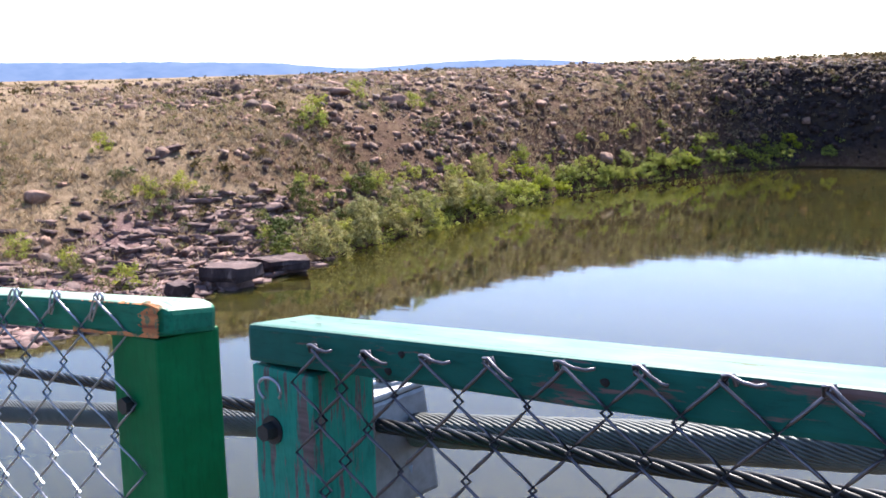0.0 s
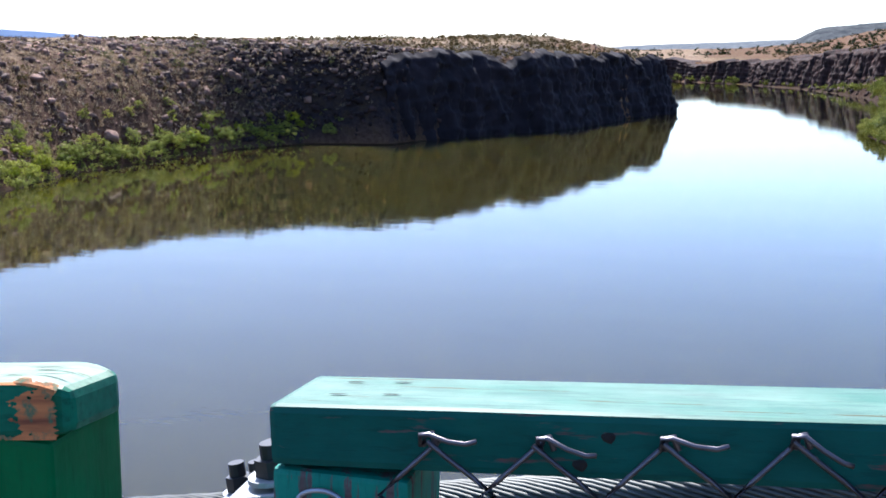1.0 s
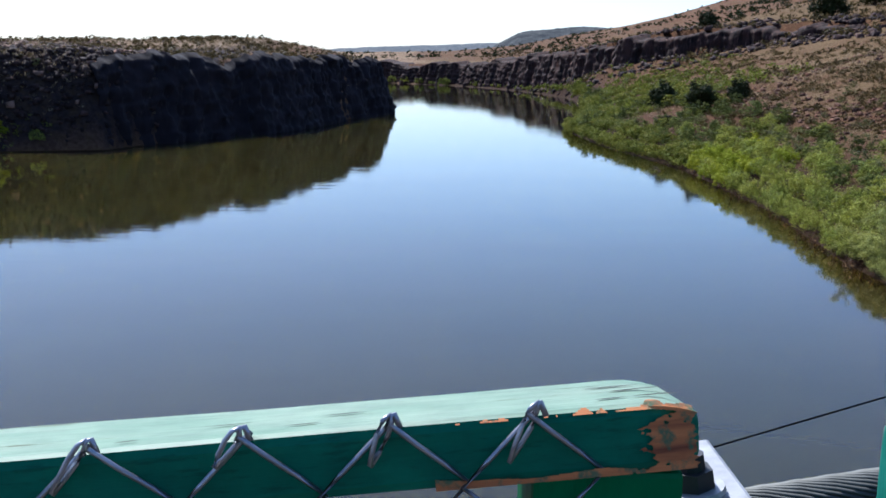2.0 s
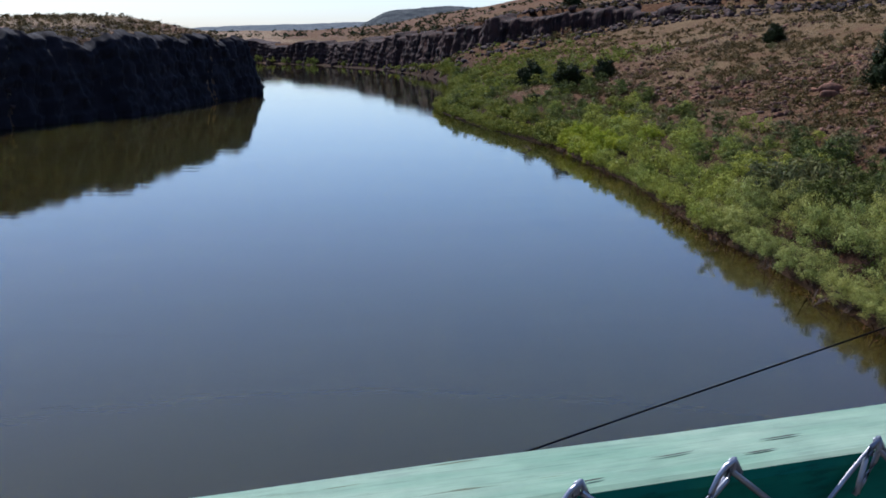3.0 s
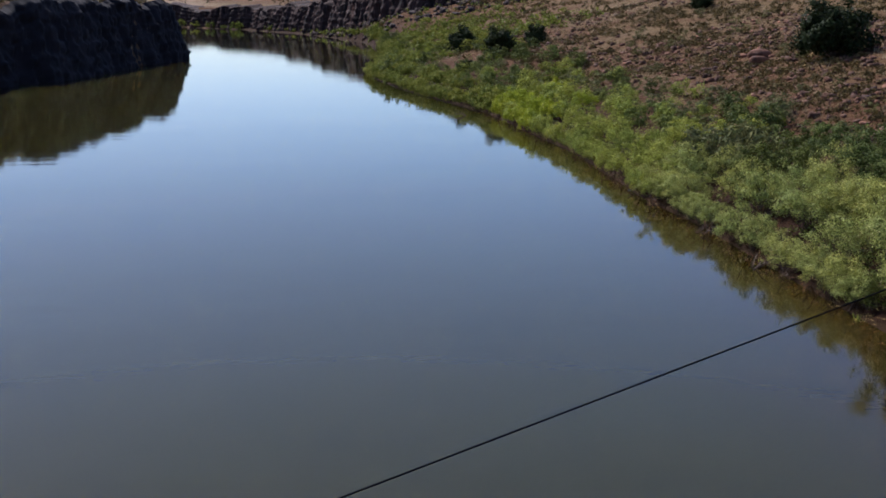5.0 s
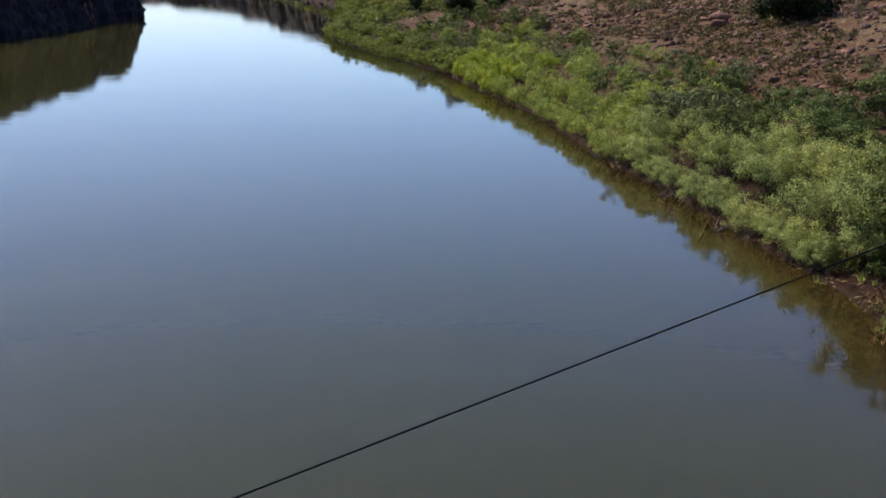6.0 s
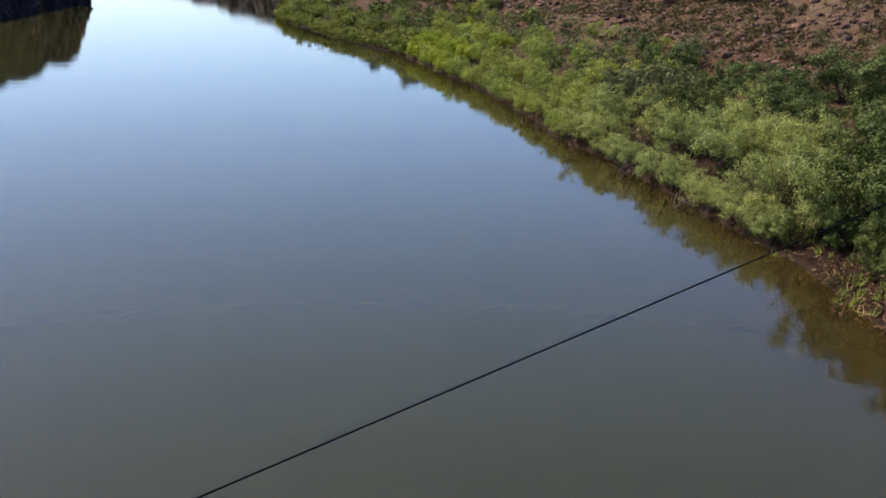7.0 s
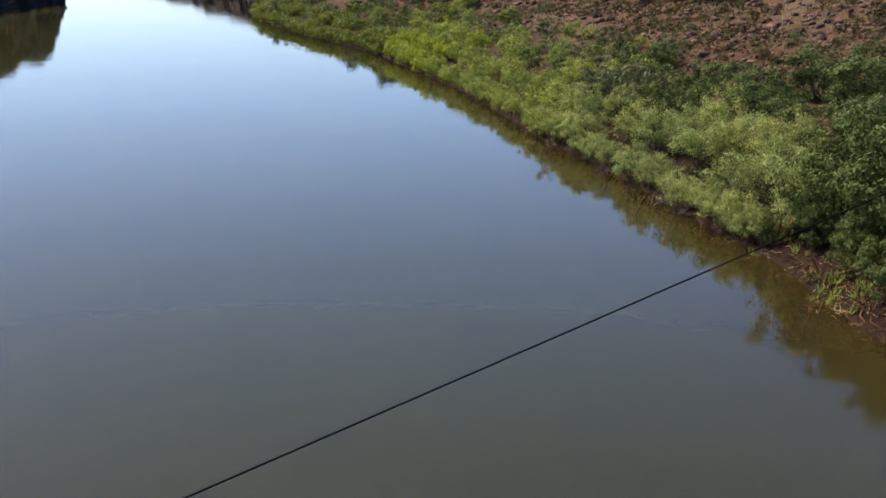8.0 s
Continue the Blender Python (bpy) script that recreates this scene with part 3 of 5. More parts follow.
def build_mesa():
    """Far table mountains, kilometres off, the blue haze of distance painted into their colour."""
    m, n, l, b = material("haze_blue_mesa", 1.0)
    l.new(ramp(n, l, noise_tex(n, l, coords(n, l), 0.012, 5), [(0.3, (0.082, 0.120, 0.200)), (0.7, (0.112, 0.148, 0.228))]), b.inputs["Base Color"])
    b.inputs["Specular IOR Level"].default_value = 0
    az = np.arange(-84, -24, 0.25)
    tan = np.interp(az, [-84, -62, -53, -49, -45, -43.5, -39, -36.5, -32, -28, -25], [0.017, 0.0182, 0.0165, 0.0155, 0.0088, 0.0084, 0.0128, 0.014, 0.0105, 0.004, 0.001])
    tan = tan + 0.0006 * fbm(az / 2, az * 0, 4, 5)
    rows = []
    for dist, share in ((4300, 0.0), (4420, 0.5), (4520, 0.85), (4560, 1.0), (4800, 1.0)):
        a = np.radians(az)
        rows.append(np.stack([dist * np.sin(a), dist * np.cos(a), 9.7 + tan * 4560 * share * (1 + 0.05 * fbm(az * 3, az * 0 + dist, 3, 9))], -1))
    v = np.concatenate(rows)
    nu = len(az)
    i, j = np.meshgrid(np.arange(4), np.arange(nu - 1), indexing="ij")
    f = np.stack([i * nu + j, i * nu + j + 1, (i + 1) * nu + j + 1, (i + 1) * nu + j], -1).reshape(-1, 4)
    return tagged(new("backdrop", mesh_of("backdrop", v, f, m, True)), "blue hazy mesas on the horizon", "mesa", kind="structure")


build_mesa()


def build_ridge(name, dark, light, dist, az0, az1, places, heights, ragged, label):
    """A far hill behind the river bend: heights are its rise over the eye for each metre of distance."""
    m, n, l, b = material(name, 1.0)
    l.new(ramp(n, l, noise_tex(n, l, coords(n, l), 0.05, 6, 0.7), [(0.35, dark), (0.65, light)]), b.inputs["Base Color"])
    b.inputs["Specular IOR Level"].default_value = 0
    az = np.arange(az0, az1, 0.04)
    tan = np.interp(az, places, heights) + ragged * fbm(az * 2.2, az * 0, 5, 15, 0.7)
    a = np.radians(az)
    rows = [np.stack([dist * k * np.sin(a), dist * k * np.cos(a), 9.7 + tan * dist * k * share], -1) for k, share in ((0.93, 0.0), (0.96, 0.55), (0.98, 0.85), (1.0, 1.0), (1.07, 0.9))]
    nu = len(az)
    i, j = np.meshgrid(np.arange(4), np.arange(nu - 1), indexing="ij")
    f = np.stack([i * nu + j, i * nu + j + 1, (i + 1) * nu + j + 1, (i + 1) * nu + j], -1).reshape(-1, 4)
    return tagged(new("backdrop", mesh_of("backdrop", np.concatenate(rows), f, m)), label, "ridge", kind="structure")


# the haze of distance is painted into these greyed, bluish hill colours
build_ridge("haze_tinted_hill", (0.086, 0.099, 0.112), (0.145, 0.152, 0.158), 3200, -7.0, 6.0, [-7, -5, -2.5, 0.6, 3.9, 6], [0.0, 0.0055, 0.0086, 0.0108, 0.0138, 0.014], 0.0004, "low hazy hill behind the far bank")
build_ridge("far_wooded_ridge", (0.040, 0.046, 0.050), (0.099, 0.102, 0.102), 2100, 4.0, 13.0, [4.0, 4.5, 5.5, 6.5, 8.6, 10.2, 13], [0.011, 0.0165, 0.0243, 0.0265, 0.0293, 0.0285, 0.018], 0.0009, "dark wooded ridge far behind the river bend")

# ---- the footbridge ----
L_SLOPE, R_SLOPE = 0.067, 0.063       # the sagging bridge climbs this much to the right
L_TURN = 0.075                        # the left-hand rail swings towards the deck by this much


def board(length, depth, thick, mat, top_mat, ends=0.004, wobble=0.0012, seed=0, notch=None):
    """A timber from x = 0 to length, its top face at z = 0, eased edges, slightly uneven."""
    bm = bmesh.new()
    box(bm, (0, 0, -thick), (length, depth, 0), ends)
    lengthwise = [e for e in bm.edges if abs(e.verts[0].co.x - e.verts[1].co.x) > length * 0.5]
    bmesh.ops.subdivide_edges(bm, edges=lengthwise, cuts=24, use_grid_fill=True)
    for v in bm.verts:
        n = noise.noise_vector(Vector((v.co.x * 7 + seed, v.co.y * 40, v.co.z * 40)))
        v.co += n * wobble
    if notch:
        for back in (0.036, 0.026, 0.016):
            bmesh.ops.bisect_plane(bm, geom=bm.verts[:] + bm.edges[:] + bm.faces[:], plane_co=(length - back, 0, 0), plane_no=(1, 0, 0))
        for v in bm.verts:
            notch(v)
    me = from_bm("rail", bm, mat, False)
    me.materials.append(top_mat)
    # upward faces take the paler top paint, sunlight painted into it
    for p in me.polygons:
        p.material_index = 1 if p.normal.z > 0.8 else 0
    return me


def tilt(x0, y0, z0, slope, turn):
    m = Matrix.Translation((x0, y0, z0)) @ Matrix.Rotation(turn, 4, "Z") @ Matrix.Rotation(-slope, 4, "Y")
    return m


def post_mesh(w, d, h, mat, seed):
    bm = bmesh.new()
    box(bm, (0, 0, -h), (w, d, 0), 0.004)
    up = [e for e in bm.edges if abs(e.verts[0].co.z - e.verts[1].co.z) > h * 0.5]
    bmesh.ops.subdivide_edges(bm, edges=up, cuts=20, use_grid_fill=True)
    for v in bm.verts:
        v.co += noise.noise_vector(Vector((v.co.x * 30 + seed, v.co.y * 30, v.co.z * 6))) * 0.0013
    return from_bm("post", bm, mat)


def bolt_mesh(radius, length, washer=0.0):
    """A hexagon bolt along -y: washer, head."""
    bm = bmesh.new()
    if washer:
        bmesh.ops.create_cone(bm, cap_ends=True, segments=16, radius1=washer, radius2=washer, depth=0.003, matrix=Matrix.Rotation(math.pi / 2, 4, "X"))
    bmesh.ops.create_cone(bm, cap_ends=True, segments=6, radius1=radius, radius2=radius * 0.93, depth=length, matrix=Matrix.Translation((0, -length / 2, 0)) @ Matrix.Rotation(math.pi / 2, 4, "X"))
    return from_bm("bolt", bm, BOLT)


def chain_link(x0, x1, pitch, top, seed, mat, reach):
    """Woven zigzag wires hanging from z = 0 down to -1.05, their upper ends bent over into hooks. top(x): how far the upper edge stands off."""
    rng = random.Random(seed)
    pieces = []
    half = pitch / 2
    count = int((x1 - x0) / half)
    for k in range(count):
        left, right = x0 + k * half, x0 + (k + 1) * half
        zs = np.arange(0, 1.05, pitch / 6)
        phase = (zs / half + k) % 2
        tri = np.abs(phase - 1)
        tri = np.clip((tri - 0.5) * 1.12 + 0.5, -0.05, 1.05)
        x = left + (right - left) * tri
        y = 0.0035 * np.cos(np.pi * zs / half + k * np.pi) - 0.006
        bend = 0.004 * np.sin(zs * 9 + k * 0.7 + seed) + 0.003 * math.sin(k * 1.3 + seed)
        p = np.stack([x + bend, y, -zs + top(0.5 * (left + right))], -1)
        pieces.append(tube(p, 0.0017, 4, False))
    for k in range(count // 2):
        x = x0 + (2 * k + 1) * half
        z = top(x)
        # the wire's end is folded over the top and pressed back along itself: a long narrow eye
        long, lean, gap = reach * rng.uniform(0.7, 1.1), rng.uniform(0.35, 0.62), rng.uniform(0.0022, 0.004)
        s = np.array([1.0, 0.7, 0.35, 0.1, -0.06, 0.1, 0.35, 0.7, 0.95])
        w = np.array([0.1, 0.6, 1.0, 0.8, 0.0, -0.8, -1.0, -0.6, -0.2]) * gap
        c, d = math.cos(lean), math.sin(lean)
        eye = np.stack([x - s * long * d + w * c, -0.008 - 0.003 * np.linspace(0, 1, 9), z + 0.004 - s * long * c - w * d], -1)
        if reach < 0.03:
            r, drop = rng.uniform(0.022, 0.036), rng.uniform(-0.002, 0.014)
            eye = np.array([(x - 0.004, -0.006, z - 0.004), (x - 0.003, -0.009, z + 0.004), (x + 0.003, -0.011, z + 0.005), (x + 0.45 * r, -0.012, z + 0.001 - 0.3 * drop), (x + 0.8 * r, -0.013, z - 0.7 * drop), (x + r, -0.012, z - drop + 0.0015)])
        pieces.append(tube(eye, 0.0016, 5, True))
        pieces.append(tube([(x - 0.002, -0.006, z - 0.004), (x, -0.008, z + 0.004), (x + 0.003, -0.005, z + 0.004), (x + 0.006, -0.006, z - 0.004)], 0.0019, 5, True))
    v, f = join(pieces)
    return mesh_of("chain_link", v, f, mat, True)


def staple_holes(parent, spots):
    for x, y in spots:
        bm = bmesh.new()
        vs = [bm.verts.new((x + 0.0075 * a, y + 0.0016 * b, 0.0006)) for a, b in ((-1, 0.2), (-0.4, -1), (0.5, -0.7), (1, 0.3), (0.2, 0.9))]
        bm.faces.new(vs)
        part("slot", (bm, HOLE), parent, "dark nail slot in the rail top")


def build_left_railing():
    t = thing("railing", (-0.15, 0.0, 9.5025), "weathered green timber railing with chain-link, one end bare orange wood", "railing", "bridge railings")
    length = 3.2

    def worn_end(v):
        near = v.co.x - (length - 0.035)
        if near > 0:
            round_off = 0.010 * (near / 0.035) ** 2
            v.co.y += round_off * (1 if v.co.y < 0.045 else -1) * 0.9
            v.co.z -= round_off * 0.8 if v.co.z > -0.02 else -round_off * 0.3
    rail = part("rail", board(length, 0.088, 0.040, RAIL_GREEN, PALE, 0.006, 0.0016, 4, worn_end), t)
    m = tilt(0, 0, 0, L_SLOPE, L_TURN)
    rail.matrix_basis = m @ Matrix.Rotation(-0.13, 4, "X") @ Matrix.Translation((-length + 0.006, 0.0, 0))
    # the paint is gone from the front corner of the end and in a ragged strip along the lower edge
    bm = bmesh.new()
    bmesh.ops.create_grid(bm, x_segments=420, y_segments=84, size=0.5)
    gone = []
    for v in bm.verts:
        u, w = v.co.x + 0.5, v.co.y + 0.5
        x = -0.20 + 0.196 * u
        v.co = Vector((x, -0.0026 + 0.0022 * (max(0, x + 0.03) / 0.03) ** 2, min(-0.0395 + 0.039 * w, -0.0008 - 0.0083 * (max(0, x + 0.035) / 0.035) ** 2)))
        edge = 0.034 + 0.016 * noise.noise(Vector((w * 4, 1.0, 2.0))) + 0.008 * noise.noise(Vector((w * 13, 4.0, 2.0))) + 0.003 * noise.noise(Vector((w * 37, 4.0, x * 300)))
        strip = 0.0045 + 0.004 * noise.noise(Vector((x * 30, 1.5, 0)))
        torn = 0.006 + 0.007 * noise.noise(Vector((w * 5, 8.0, 1.0))) + 0.003 * noise.noise(Vector((w * 21, 2.0, 5.0)))
        if x > -torn or not (x > -edge or (v.co.z < -0.0395 + strip and x > -0.16)):
            gone.append(v)
    bmesh.ops.delete(bm, geom=gone, context="VERTS")
    for v in list(bm.verts):
        if v.co.x > -0.045 and noise.noise(Vector((v.co.x * 70, v.co.z * 120, 7.0))) + 0.6 * noise.noise(Vector((v.co.x * 260, v.co.z * 300, 3.0))) > 0.5:
            bm.verts.remove(v)
    patch = part("bare_patch", (bm, FLAKED), rail, "bare orange wood where the paint has flaked")
    patch.location = (length, 0.0, 0)
    # splintered strip along the front edge of the top, and open cracks near the end
    bm = bmesh.new()
    bmesh.ops.create_grid(bm, x_segments=160, y_segments=20, size=0.5)
    gone = []
    for v in bm.verts:
        u, w = v.co.x + 0.5, v.co.y + 0.5
        x = -0.15 + 0.144 * u
        y = 0.022 * w - 0.001
        v.co = Vector((x, y, 0.0014 - 0.7 * max(0.0, 0.005 - y) - 0.0081 * (max(0, x + 0.035) / 0.035) ** 2))
        if v.co.y > -0.0005 + 0.009 * (u ** 3) + 0.006 * noise.noise(Vector((x * 45, w * 2, 3.0))) + 0.003 * noise.noise(Vector((x * 190, w * 2, 8.0))):
            gone.append(v)
    bmesh.ops.delete(bm, geom=gone, context="VERTS")
    part("splinter_strip", (bm, FLAKED), rail, "splintered bare orange edge").location = (length, 0.0, 0)
    rng = random.Random(12)
    for k in range(22):
        x, y, half = -0.02 - 0.5 * rng.random() ** 1.3 if k < 12 else -rng.uniform(0.4, 1.3), rng.uniform(0.012, 0.058), rng.uniform(0.005, 0.02)
        bm = bmesh.new()
        vs = [bm.verts.new((x + half * a, y + 0.0013 * b + 0.002 * a * rng.random(), 0.0006)) for a, b in ((-1, 0), (-0.3, -1), (0.4, -0.8), (1, 0), (0.3, 0.7), (-0.5, 0.6))]
        bm.faces.new(vs)
        part("crack", (bm, HOLE), rail, "dark open crack in the paint").location = (length, 0.0, 0)
    post = part("post", post_mesh(0.089, 0.089, 1.12, GREEN, 3), t, "dark green square post")
    post.matrix_basis = Matrix.Translation((-0.093, -0.004, -0.0425))
    b = part("bolt", bolt_mesh(0.011, 0.012, 0.0), post, "dark rusty bolt head")
    b.location = (0.03, 0.0, -0.085)
    far = part("post", post.data, t, "dark green square post")
    far.matrix_basis = Matrix.Translation((-2.45, -0.19, -0.18))
    mesh = part("chain_link", chain_link(-3.0, 0.02, 0.083, lambda x: 0.003, 5, WIRE, 0.036), t, "galvanised chain-link wire mesh")
    mesh.matrix_basis = tilt(0.0, -0.002, 0.002, L_SLOPE, L_TURN) @ Matrix.Translation((-0.0415, 0, 0))
    return t


def build_right_railing():
    t = thing("railing", (0.0, 0.0, 9.50), "weathered teal timber railing with chain-link mesh hooked to its face", "railing", "bridge railings")
    m = tilt(0, 0, 0, R_SLOPE, 0.0)
    rail = part("rail", board(3.2, 0.089, 0.040, TEAL, LIT_TOP, 0.005, 0.0012, 9), t)
    rail.matrix_basis = m @ Matrix.Rotation(-0.075, 4, "X")
    staple_holes(rail, [(0.037, 0.066), (0.07, 0.068), (0.037, 0.03), (0.072, 0.033)])
    for x, z, s in ((0.213, -0.014, 0.0034), (0.196, -0.031, 0.0036), (0.425, -0.017, 0.0036)):
        bm = bmesh.new()
        bmesh.ops.create_icosphere(bm, subdivisions=2, radius=s, matrix=Matrix.Diagonal((1.4, 0.35, 1, 1)))
        for v in bm.verts:
            v.co += noise.noise_vector(v.co * 220) * 0.0015
        knot = part("knot", (bm, HOLE), rail, "dark open knot hole")
        knot.location = (x, -0.0005, z)
    post = part("post", post_mesh(0.089, 0.089, 1.12, TEAL_POST, 13), t, "peeling teal square post")
    post.matrix_basis = Matrix.Translation((0.003, 0.001, -0.0425))
    b = part("bolt", bolt_mesh(0.010, 0.014, 0.015), post, "rusty bolt with a washer")
    b.location = (0.028, 0.0, -0.066)
    loop = np.linspace(-0.6, 4.2, 20)
    v, f = tube(np.stack([0.035 + 0.017 * np.cos(loop), -0.008 + loop * 0, -0.02 + 0.012 * np.sin(loop)], -1), 0.0017, 6)
    part("wire_loop", mesh_of("wire_loop", v, f, WIRE, True), post, "loose end of galvanised wire").location = (0, 0, 0)
    far = part("post", post.data, t, "peeling teal square post")
    far.matrix_basis = Matrix.Translation((2.45, 0.001, 0.11))
    mesh = part("chain_link", chain_link(0.07, 3.1, 0.071, lambda x: -0.016 + 0.014 * min(1, max(0, (x - 0.2) / 0.25)), 8, BACKLIT_WIRE, 0.025), t, "chain-link wire mesh, dark against the light")
    mesh.matrix_basis = tilt(0.0, -0.003, 0.0, R_SLOPE, 0.0)
    return t


build_left_railing()
build_right_railing()


def build_thick_cable():
    """The carrying cable outside the rail: many strands laid round a core."""
    t = thing("carrying_cable", (0, 0.3, 9.302), "thick grey steel carrying cable of twisted strands", "cable")
    x = np.arange(-16, 16, 0.02)
    fine = (x > -3.2) & (x < 3.2)
    x = np.concatenate([np.arange(-16, -3.2, 0.25), x[fine], np.arange(3.2, 16, 0.25)])
    z = 0.166 * x
    v, f = tube(np.stack([x, x * 0, z], -1), 0.0205, 12)
    part("core", mesh_of("core", v, f, CABLE, True), t)
    xs = np.arange(-3.0, 3.0, 0.03)
    zs = 0.166 * xs
    for k in range(30):
        a = xs * 17 + k * 2 * math.pi / 30
        v, f = tube(np.stack([xs, 0.0205 * np.cos(a), zs + 0.0205 * np.sin(a)], -1), 0.0023, 4, True)
        part("strand", mesh_of("strand", v, f, CABLE, True), t)
    return t


def build_black_cable():
    t = thing("black_cable", (0, 0.235, 9.322), "thinner black twisted steel cable beside the carrying cable", "cable")
    xs = np.arange(-3.0, 3.0, 0.014)
    zs = 0.085 * xs
    for k in range(6):
        a = xs * 38 + k * math.pi / 3
        v, f = tube(np.stack([xs, 0.006 * np.cos(a), zs + 0.006 * np.sin(a)], -1), 0.0037, 5, True)
        part("strand", mesh_of("strand", v, f, BLACK_CABLE, True), t)
    return t


build_thick_cable()
build_black_cable()


def build_clamp():
    """A two-part cast clamp on the carrying cable, its bolts standing up out of the top plate, a hanger rod below."""
    t = thing("cable_clamp", (-0.071, 0.28, 9.3145), "grey steel cable clamp with dark upright bolts", "clamp")
    turn = Matrix.Rotation(-0.16, 4, "Y")
    bm = bmesh.new()
    box(bm, (-0.036, -0.086, -0.11), (0.03, 0.05, 0.028), 0.006)
    part("body", (bm, CLAMP), t).matrix_basis = turn
    bm = bmesh.new()
    box(bm, (-0.042, -0.092, 0.0285), (0.034, 0.055, 0.037), 0.003)
    part("top_plate", (bm, PALE_STEEL), t, "pale steel plate").matrix_basis = turn
    for dx, dy, z, w in ((-0.006, 0.02, 0.0, 1.0), (-0.008, -0.06, 0.004, 1.0), (-0.087, 0.02, -0.041, 0.7), (-0.066, 0.02, -0.041, 0.7)):
        bm = bmesh.new()
        bmesh.ops.create_cone(bm, cap_ends=True, segments=6, radius1=0.018 * w, radius2=0.0175 * w, depth=0.016, matrix=Matrix.Translation((dx, dy, 0.0485 + z)))
        bmesh.ops.create_cone(bm, cap_ends=True, segments=12, radius1=0.0115 * w, radius2=0.011 * w, depth=0.014, matrix=Matrix.Translation((dx, dy, 0.0625 + z)))
        part("bolt", (bm, BOLT), t, "dark bolt end with its nut").matrix_basis = turn
        bm = bmesh.new()
        bmesh.ops.create_cone(bm, cap_ends=True, segments=20, radius1=0.026 * w, radius2=0.025 * w, depth=0.004, matrix=Matrix.Translation((dx, dy, 0.0392 + z)))
        part("washer", (bm, PALE_STEEL), t, "pale steel washer").matrix_basis = turn
    bm = bmesh.new()
    box(bm, (-0.098, -0.02, -0.05), (-0.046, 0.05, 0.001), 0.003)
    part("lug", (bm, CLAMP), t, "small side lug").matrix_basis = turn
    v, f = tube([(0.03, 0.0, -0.06), (0.03, 0.0, -0.5), (0.03, -0.2, -0.96)], 0.012, 8)
    part("hanger_rod", mesh_of("hanger_rod", v, f, CLAMP, True), t, "thin steel hanger rod")
    a = np.linspace(0, math.pi, 14)
    v, f = tube(np.stack([-0.23 + a * 0, 0.02 + 0.022 * np.cos(a), -0.058 + 0.026 * np.sin(a)], -1), 0.005, 8)
    part("u_bolt", mesh_of("u_bolt", v, f, CLAMP, True), t, "small steel u-bolt on the cable")
    return t


build_clamp()


def build_guy():
    """A wind guy that hangs low over the river beside the bridge and climbs to both banks."""
    t = thing("guy_cable", (-8.0, 6.86, 3.78), "thin dark wind guy cable hanging beside the bridge", "cable")
    x = np.linspace(-53, 54, 108)
    left = np.minimum(x - 2.0, 0)
    z = 0.2217 * x + 0.004 * left ** 2
    v, f = tube(np.stack([x, 0.1987 * x, z], -1), 0.0095, 6)
    part("strand", mesh_of("strand", v, f, GUY, True), t)
    return t


build_guy()


def build_deck():
    t = tagged(new("bridge_deck"), "grey plank deck of a narrow suspension footbridge", "footbridge", kind="structure")
    t.matrix_basis = Matrix.Translation((0, 0, 8.37)) @ Matrix.Rotation(-0.06, 4, "Y")
    for y0, y1 in ((-1.25, -1.10), (-0.17, 0.11)):
        bm = bmesh.new()
        box(bm, (-12, y0, -0.5), (12, y1, -0.045), 0.004)
        part("beam", (bm, PLANK), t)
    bm = bmesh.new()
    box(bm, (0, -1.3, -0.04), (0.19, -0.02, 0), 0.004)
    plank = from_bm("plank", bm, PLANK)
    for k in range(120):
        part("plank", plank, t).location = (-12 + k * 0.2, 0.01 * math.sin(k * 2.3), 0.0008 * math.sin(k * 1.7))
    return t


build_deck()


# ---- rocks ----
RNG = np.random.default_rng(7)


def rock_piece(seed, flat=0.7, cuts=1):
    """Vertices and triangles of an angular stone about 1 m across."""
    rng = np.random.default_rng(seed)
    bm = bmesh.new()
    bmesh.ops.create_icosphere(bm, subdivisions=cuts, radius=0.5)
    planes = rng.normal(size=(7, 3))
    planes /= np.linalg.norm(planes, axis=1)[:, None]
    offs = rng.uniform(0.24, 0.42, 7)
    for v in bm.verts:
        p = np.array(v.co)
        p = p + 0.09 * rng.normal(size=3) * (1 if cuts < 2 else 0.35)
        for n, o in zip(planes, offs):
            k = p @ n - o
            if k > 0:
                p = p - n * k
        v.co = Vector((p[0] * 1.15, p[1], p[2] * flat))
    v = np.array([v.co[:] for v in bm.verts])
    f = np.array([[w.index for w in q.verts] for q in bm.faces])
    bm.free()
    return v, f


def pebble_piece(seed):
    """A small sharp-edged stone of eight faces."""
    rng = np.random.default_rng(seed)
    v = np.array([(0.55, 0, 0), (-0.55, 0, 0), (0, 0.5, 0), (0, -0.5, 0), (0, 0, 0.38), (0, 0, -0.38)]) + rng.normal(size=(6, 3)) * 0.1
    return v, np.array([(0, 2, 4), (2, 1, 4), (1, 3, 4), (3, 0, 4), (2, 0, 5), (1, 2, 5), (3, 1, 5), (0, 3, 5)])


PEBBLES = [pebble_piece(500 + k) for k in range(7)]


def turned(v, yaw, tip, size):
    c, s = math.cos(yaw), math.sin(yaw)
    ct, st = math.cos(tip), math.sin(tip)
    r = np.array([[c, -s, 0], [s, c, 0], [0, 0, 1]]) @ np.array([[1, 0, 0], [0, ct, -st], [0, st, ct]])
    return (v * size) @ r.T


